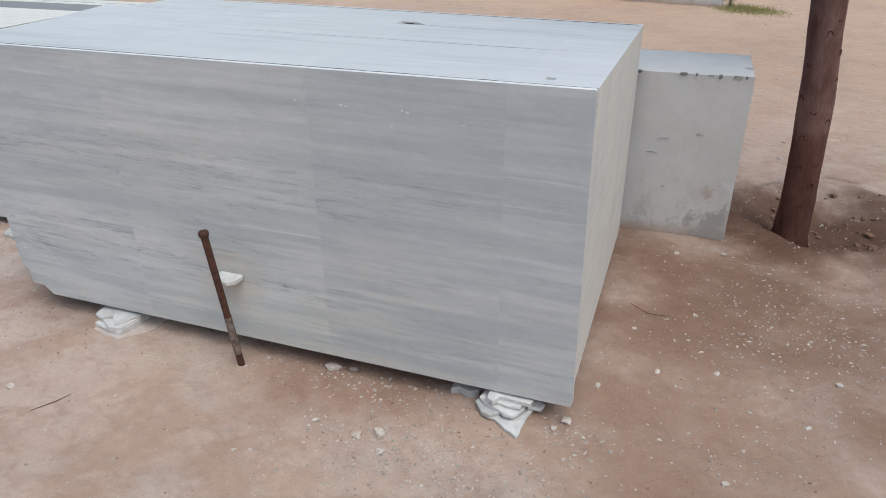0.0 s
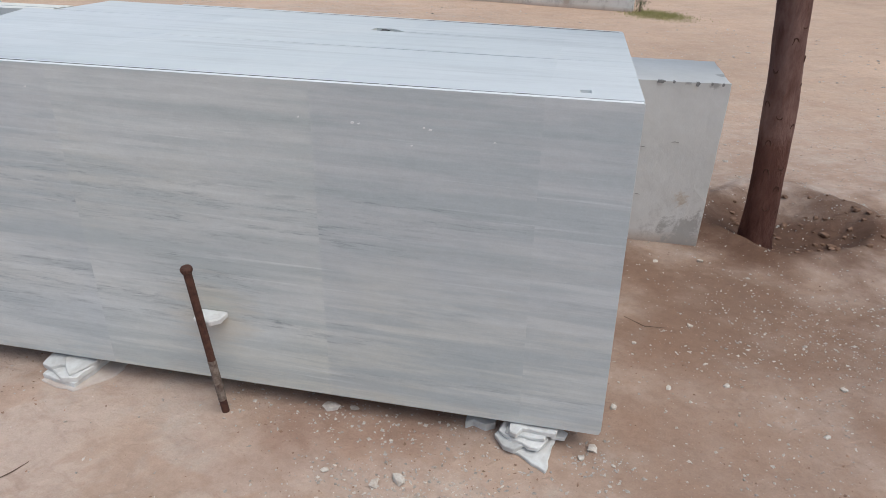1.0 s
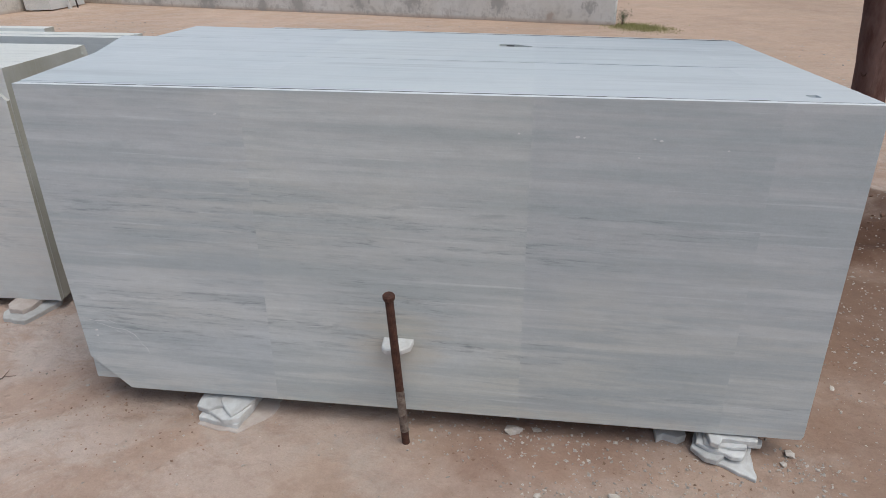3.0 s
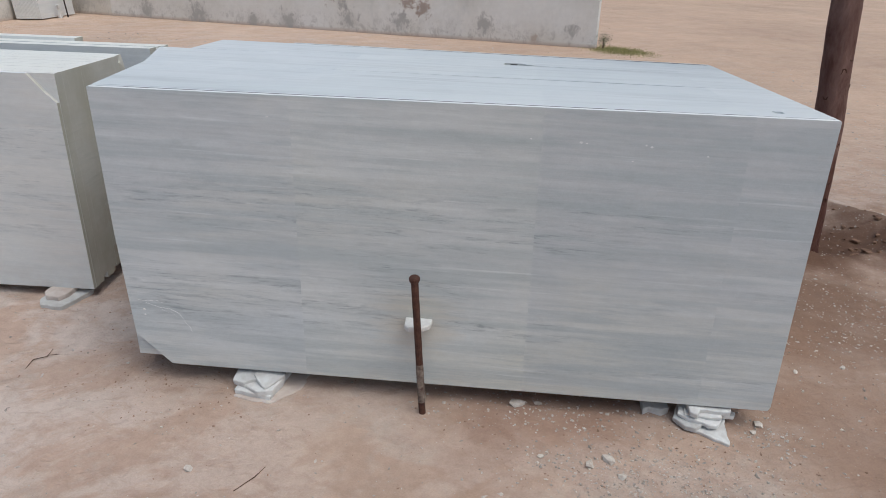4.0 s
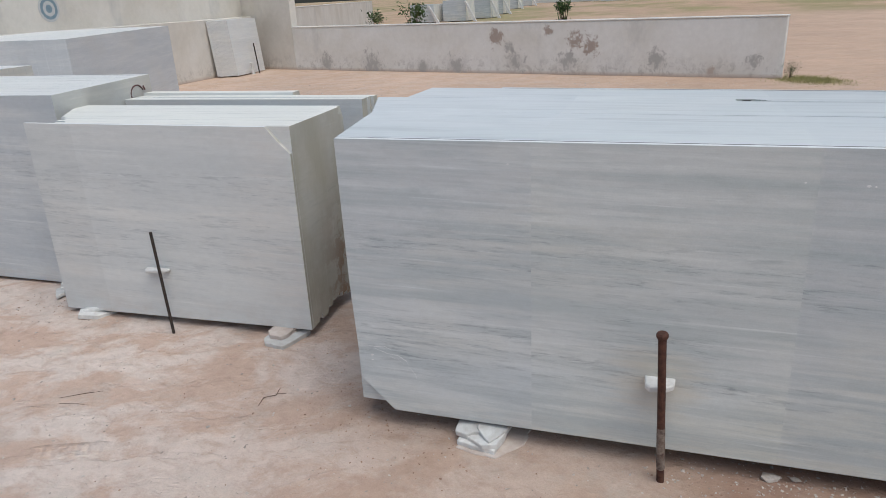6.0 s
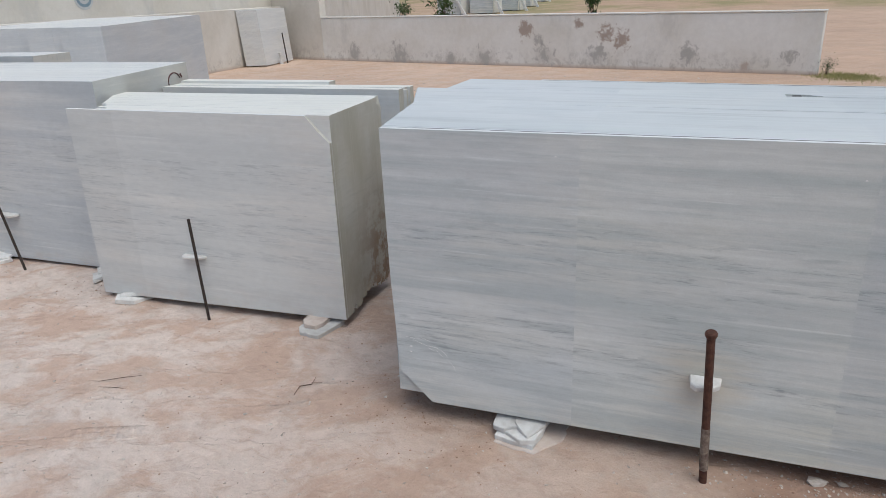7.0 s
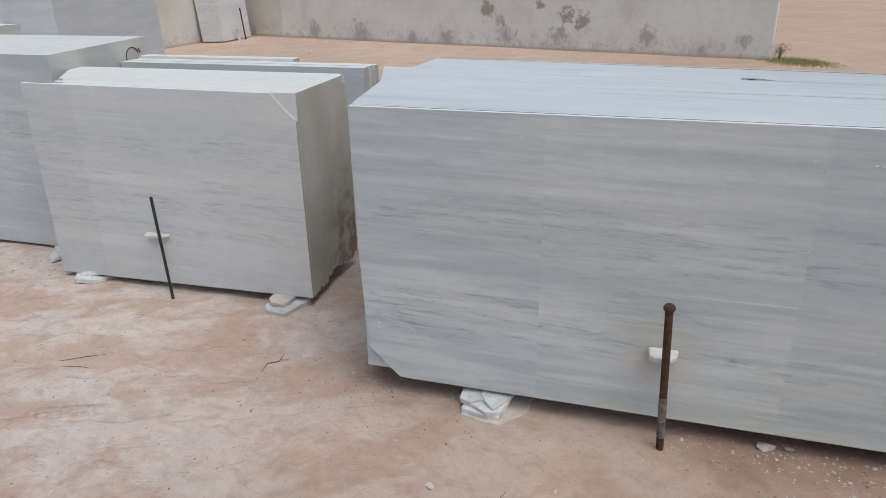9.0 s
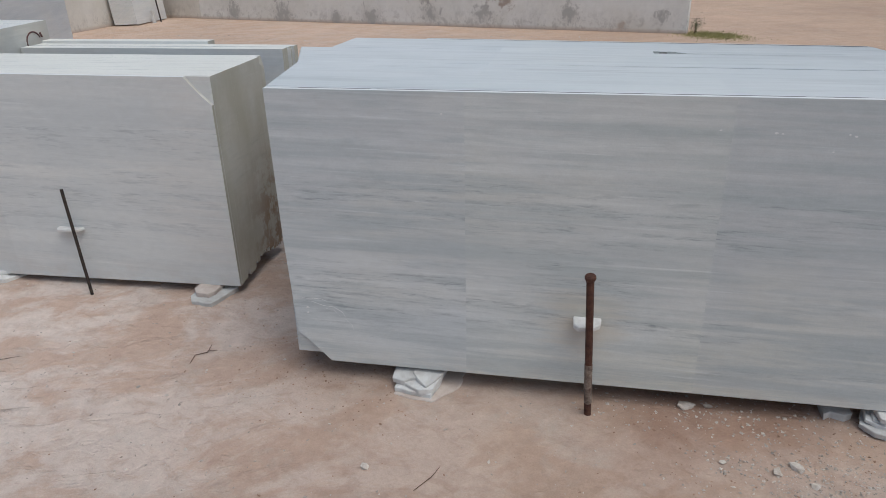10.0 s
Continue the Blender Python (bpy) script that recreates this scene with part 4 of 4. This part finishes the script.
def far_stack(x, y, w, h, depth, turn, prop, seed):
    """A stack of slabs far off in the yard, with a slanting marble prop before it."""
    r = random.Random(seed)
    ob = thing("far_slab_stack", "distant stack of grey-white marble slabs with slanting prop", "marble slabs", (x, y, 0), turn, "distant marble stacks")
    n = 10
    for i in range(n):
        bm = prism([(-w / 2 + r.gauss(0, 0.02), 0.06), (w / 2 + r.gauss(0, 0.02), 0.06), (w / 2 + r.gauss(0, 0.02), h + r.gauss(0, 0.01)), (-w / 2, h + r.gauss(0, 0.01))], depth / n - 0.004, bevel=0.003)
        part("slab", bm, MARBLE_MAIN, ob).location = (0, i * depth / n, 0)
    for k in (-0.3, 0.3):
        part("foot", box(k * w - 0.12, k * w + 0.12, 0.05, depth - 0.05, -0.02, 0.062, 0.006), SCRAP, ob)
    if prop:
        bm = prism([(0.62, 0.0), (0.86, 0.0), (0.1, 0.92 * h), (-0.06, 0.95 * h)], 0.12, bevel=0.006, at=-0.18)
        p = part("prop", bm, SCRAP, ob, "pale slanting marble prop")
        p.location = ((prop - 0.3) * w, 0, 0)
    return ob


for k, (x, y, w, h, depth, turn, prop) in enumerate(((-15.9, 46.6, 1.9, 1.25, 1.6, -8, 0.6), (-13.6, 47.0, 1.8, 1.45, 1.6, -8, 0.8), (-12.9, 51.5, 1.8, 1.5, 1.6, -8, 0.8), (-14.1, 60.5, 2.0, 1.5, 1.8, -8, 0.8),
        (-16.6, 78.0, 2.4, 1.5, 1.8, -8, 0.75), (-17.6, 92.0, 2.4, 1.5, 1.8, -8, 0.75), (-17.4, 108.0, 5.0, 1.5, 1.6, -5, 0), (-11.6, 105.0, 5.0, 1.5, 1.6, -5, 0), (-6.2, 100.0, 4.4, 1.5, 1.6, -5, 0.6))):
    far_stack(x, y, w, h, depth, turn, prop, 200 + k)


def strip_shape(d):
    return -6.9, -4.45, 0.05, 1.38


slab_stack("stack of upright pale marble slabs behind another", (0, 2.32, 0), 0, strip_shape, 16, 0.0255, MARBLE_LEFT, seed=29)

# grass patch at the end of the low wall
nrng = np.random.default_rng(41)
blade = ([(-0.5, 0, 0), (0.5, 0, 0), (0.1, 0.3, 1.0)], [(0, 1, 2)])
n = 3200
px = 3.78 + nrng.normal(0, 0.24, n) + nrng.uniform(-0.3, 0.3, n)
py = 12.2 + nrng.normal(0, 0.3, n) - 0.3 * (px - 3.9)
pl = np.stack([px, py, np.array([ground_height(a, b) for a, b in zip(px, py)]) - 0.004], 1)
many("grass", *blade, pl, random_turns(n, nrng, 0.35), np.stack([np.full(n, 0.012), np.full(n, 0.04), nrng.uniform(0.015, 0.05, n)], 1), GRASS, "patch of short yellow-green grass on sand", "grass", seed=42)


# ---- loose stones, gravel and twigs on the sand ----
def scatter(count, seed, dense):
    """Places on the sand, drawn by the density dense(x, y) from 0 to 1, and clear of the stacks."""
    g = np.random.default_rng(seed)
    out = []
    while len(out) < count:
        x, y = g.uniform(-4.5, 6.2), g.uniform(-1.9, 6.5)
        if (-0.1 < x < 2.72 and 0.35 < y < 1.66) or (-5.3 < x < -0.6 and y > 0.95 and y < 2.3):
            continue
        if g.uniform() < dense(x, y) * (0.45 + 0.9 * max(0.0, noise.noise((x * 1.6, y * 1.6, seed * 0.7)) + 0.25)):
            out.append((x, y, ground_height(x, y)))
    return np.array(out)


def chips_dense(x, y):
    d = 0.07
    d += 0.9 * math.exp(-((x - 2.15) / 0.38) ** 2 - ((y + 0.32) / 0.2) ** 2)
    d += 0.2 * math.exp(-((x - 4.0) / 0.9) ** 2 - ((y - 0.95) / 0.6) ** 2)
    d += 0.16 * math.exp(-((x - 3.2) / 0.9) ** 2 - ((y - 0.2) / 0.8) ** 2)
    d += 0.35 * math.exp(-((x - 2.2) / 0.6) ** 2 - ((y - 0.05) / 0.12) ** 2)
    d += 0.22 * math.exp(-((x - 4.3) / 1.6) ** 2 - ((y - 3.8) / 1.2) ** 2)
    return d


def crumbs_dense(x, y):
    d = 0.012
    d += 0.5 * math.exp(-((x - 0.05) / 0.3) ** 2 - ((y + 0.02) / 0.22) ** 2)
    d += 0.25 * math.exp(-((x - 2.0) / 0.6) ** 2 - ((y + 0.1) / 0.3) ** 2)
    d += 0.2 * math.exp(-((x - 3.4) / 1.0) ** 2 - ((y - 0.7) / 1.0) ** 2)
    d += 0.3 * math.exp(-((x + 2.55) / 0.25) ** 2 - ((y - 0.75) / 0.12) ** 2)
    return d


nrng = np.random.default_rng(51)
for label, count, lo, hi, material, seed, squash in (("fine white marble chips scattered over sand", 19000, 0.0014, 0.0078, GRAVEL, 52, 0.6), ("larger tan and white marble chips on sand", 1500, 0.004, 0.0105, STONE, 54, 0.65), ("small reddish crumbs of sand and soil", 4200, 0.0015, 0.0065, CLOD, 57, 0.6)):
    pl = scatter(count, seed, crumbs_dense if material is CLOD else chips_dense)
    n = len(pl)
    size = lo + (hi - lo) * nrng.uniform(0, 1, (n, 1)) ** 2.9
    many("soil_crumbs" if material is CLOD else "gravel", *OCTA, pl + np.array([0, 0, 0.001]), random_turns(n, nrng, 0.3), size * np.stack([nrng.uniform(0.8, 1.5, n), nrng.uniform(0.7, 1.1, n), np.full(n, squash)], 1), material, label, "gravel", 0.45, seed)


# thick spills of gravel before the heap of broken pieces and beside the concrete block
for k, (cx, cy, sx, sy, count) in enumerate(((2.2, -0.36, 0.26, 0.13, 900), (2.75, -0.03, 0.08, 0.06, 160), (4.05, 1.05, 0.42, 0.33, 900), (1.75, 0.0, 0.3, 0.08, 260))):
    px, py = nrng.normal(cx, sx, count), nrng.normal(cy, sy, count)
    pl = np.stack([px, py, np.array([ground_height(a, b) for a, b in zip(px, py)]) + 0.001], 1)
    size = 0.002 + 0.0065 * nrng.uniform(0, 1, (count, 1)) ** 2.2
    many("gravel", *OCTA, pl, random_turns(count, nrng, 0.3), size * np.stack([nrng.uniform(0.8, 1.5, count), nrng.uniform(0.7, 1.1, count), np.full(count, 0.65)], 1), STONE if k % 2 else GRAVEL, "spill of pale marble gravel on sand", "gravel", 0.45, 90 + k)


def stone(x, y, w, d, h, material, label, seed, category="stone"):
    r = random.Random(seed)
    bm = bmesh.new()
    bmesh.ops.create_icosphere(bm, subdivisions=1, radius=1.0)
    off = Vector((r.uniform(0, 50), r.uniform(0, 50), 0))
    for v in bm.verts:
        k = 1 + 0.7 * noise.noise(v.co * 1.7 + off) + 0.2 * noise.noise(v.co * 4 + off)
        q = v.co * k
        q.z = min(q.z, 0.75)
        v.co = Vector((q.x * w / 2, q.y * d / 2, q.z * h / 2))
    ob = part("stone", bm, material)
    ob.matrix_world = pose(x, y, ground_height(x, y) + h * 0.25, 0, 0, r.uniform(0, 360))
    return tagged(ob, label, category, "loose stones on the sand")


WHITE_STONE = "small broken pale marble stone lying on sand"
for k, (x, y, w) in enumerate(((1.70, 0.04, 0.07), (1.79, 0.05, 0.045), (1.79, -0.29, 0.035), (1.98, -0.31, 0.05), (2.06, -0.27, 0.06), (2.10, -0.36, 0.045), (3.27, 0.54, 0.032), (3.03, 0.48, 0.03), (3.17, 1.0, 0.032),
        (2.72, 0.04, 0.05), (2.68, -0.02, 0.035), (-0.54, -0.22, 0.02), (3.6, 0.3, 0.03), (3.75, 0.62, 0.035), (4.1, 1.0, 0.035), (3.3, -0.1, 0.03), (2.9, 0.8, 0.026), (0.47, -0.53, 0.04), (-0.12, 0.12, 0.02), (-0.45, -0.02, 0.018), (0.25, -0.3, 0.016), (3.05, 1.65, 0.035), (3.3, 1.72, 0.04), (2.8, 0.3, 0.04))):
    stone(x, y, w, w * 0.75, w * 0.5, STONE, WHITE_STONE, 300 + k)
for k in range(60):
    a = rng.uniform(0, 6.28)
    r = rng.uniform(0.12, 0.5)
    w = rng.uniform(0.018, 0.06)
    stone(PIT.x + 0.1 + r * math.cos(a), PIT.y + 0.05 + r * math.sin(a), w, w * 0.8, w * 0.6, DARK_CLOD, "dark reddish clod of dug soil near tree", 400 + k, "clod")


def twig(points, r, label="thin dry twig lying on the sand"):
    pts = [(x, y, ground_height(x, y) + r + dz) for x, y, dz in points]
    ob = part("twig", tube(pts, [r * 0.7] + [r] * (len(pts) - 2) + [r * 0.5], 6), TWIG)
    return tagged(ob, label, "twig", "twigs on the sand")


twig(((-0.56, 0.02, 0.0), (-0.57, 0.09, 0.004), (-0.52, 0.12, 0.006), (-0.53, 0.18, 0.008)), 0.0022, "small crooked dry twig lying on sand")
twig(((-0.53, 0.13, 0.006), (-0.48, 0.15, 0.003)), 0.002)
twig(((-1.60, -0.16, 0.0), (-1.50, -0.10, 0.002), (-1.42, -0.05, 0.0)), 0.0014)
twig(((-1.56, -0.20, 0.0), (-1.46, -0.18, 0.002), (-1.40, -0.175, 0.0)), 0.0012)
twig(((0.68, -0.62, 0.0), (0.73, -0.54, 0.003), (0.75, -0.48, 0.0)), 0.002)
twig(((2.86, 1.0, 0.012), (2.95, 0.93, 0.015), (3.05, 0.95, 0.002)), 0.0022, "thin curved root lying on the sand")

# scratches and chips on the front slab of the long stack
front_slab = main_stack.children[0]
for pts in (((0.06, 0.415), (0.10, 0.412), (0.14, 0.418), (0.17, 0.405)), ((0.09, 0.405), (0.15, 0.385), (0.20, 0.38), (0.235, 0.36), (0.25, 0.335)), ((0.25, 0.325), (0.275, 0.30), (0.28, 0.275)), ((0.16, 0.375), (0.19, 0.362)), ((0.20, 0.365), (0.225, 0.34))):
    part("scratch", tube([(x, -0.0004, z) for x, z in pts], [0.0003] + [0.0007] * (len(pts) - 2) + [0.0003], 5), SCRATCH, front_slab, "thin white scratch")
for x, z, w in ((0.08, 0.37, 0.014), (0.08, 0.345, 0.01), (1.85, 1.19, 0.014), (1.87, 1.188, 0.008), (2.08, 1.19, 0.009), (2.10, 1.185, 0.012), (1.67, 1.195, 0.009), (2.04, 1.13, 0.008), (0.69, 1.23, 0.01), (2.3, 1.16, 0.008), (1.42, 0.78, 0.003), (1.30, 0.80, 0.003)):
    r = random.Random(int(x * 1000))
    bm = prism([(x - w / 2, z - w * 0.15), (x + w * 0.1, z - w * 0.3), (x + w / 2, z), (x + w * 0.2, z + w * 0.28), (x - w * 0.3, z + w * 0.22)], 0.0016, at=-0.0012)
    part("chip", bm, SCRATCH, front_slab, "small white chip")

# painted mark on the end of the grey stack
mark = []
ring = [(0, 0.085 * math.cos(a), 0.065 * math.sin(a)) for a in [0.3 + 5.4 * k / 20 for k in range(21)]]
mark.append(part("painted_ring", tube(ring, [0.005] * 21, 6), PAINT_DARK, third, "dark red painted ring"))
mark.append(part("painted_stroke", tube([(0, 0.03, -0.03), (0, 0.06, -0.06), (0, 0.085, -0.065)], [0.008] * 3, 6), PAINT_DARK, third, "dark red painted stroke"))
mark.append(part("painted_stroke", tube([(0, 0.09, 0.05), (0, 0.105, 0.02)], [0.008] * 2, 6), PAINT_DARK, third, "dark red painted stroke"))
for ob in mark:
    ob.location, ob.rotation_euler = (-2.642, 0.92, 1.215), (0, 0, radians(9.1))

# bark scars on the trunk
for k in range(16):
    z, a = 0.12 + 0.085 * k + rng.uniform(-0.03, 0.03), rng.uniform(3.4, 6.1)
    r = 0.0955 - 0.007 * z
    pts = []
    for j in range(7):
        u = j / 6 * math.pi
        aa, zz = a + 0.2 * math.cos(u) * rng.uniform(0.7, 1.2), z + (0.035 if k % 3 else -0.02) * math.sin(u)
        pts.append((-0.055 * zz + 0.02 * math.sin(zz * 2.2) + r * math.cos(aa), 0.01 * zz + 0.012 * math.sin(zz * 1.7 + 1) + r * math.sin(aa), zz - 0.05))
    part("bark_scar", tube(pts, [0.001, 0.0035, 0.005, 0.0045, 0.005, 0.003, 0.001], 6), SCAR, tree)

# pebbles over the middle of the yard
nrng = np.random.default_rng(61)
n = 2600
px, py = nrng.uniform(-9.0, 7.5, n), 2.6 + 9.6 * nrng.uniform(0, 1, n) ** 0.8
keep = [not (-3.1 < a < -0.5 and b < 2.9) and not (a < -5.5 and b < 10.5) and b < 11.6 - 0.29 * (a - 3.3) - 0.1 and not (2.2 < a < 3.4 and b < 2.7) for a, b in zip(px, py)]
px, py = px[keep], py[keep]
n = len(px)
pl = np.stack([px, py, np.array([ground_height(a, b) for a, b in zip(px, py)]) + 0.002], 1)
many("pebbles", *OCTA, pl, random_turns(n, nrng, 0.3), (0.006 + 0.016 * nrng.uniform(0, 1, (n, 1)) ** 3) * np.stack([nrng.uniform(0.8, 1.5, n), nrng.uniform(0.7, 1.1, n), np.full(n, 0.6)], 1), STONE, "pale pebbles and marble crumbs over the yard", "gravel", 0.4, 62)
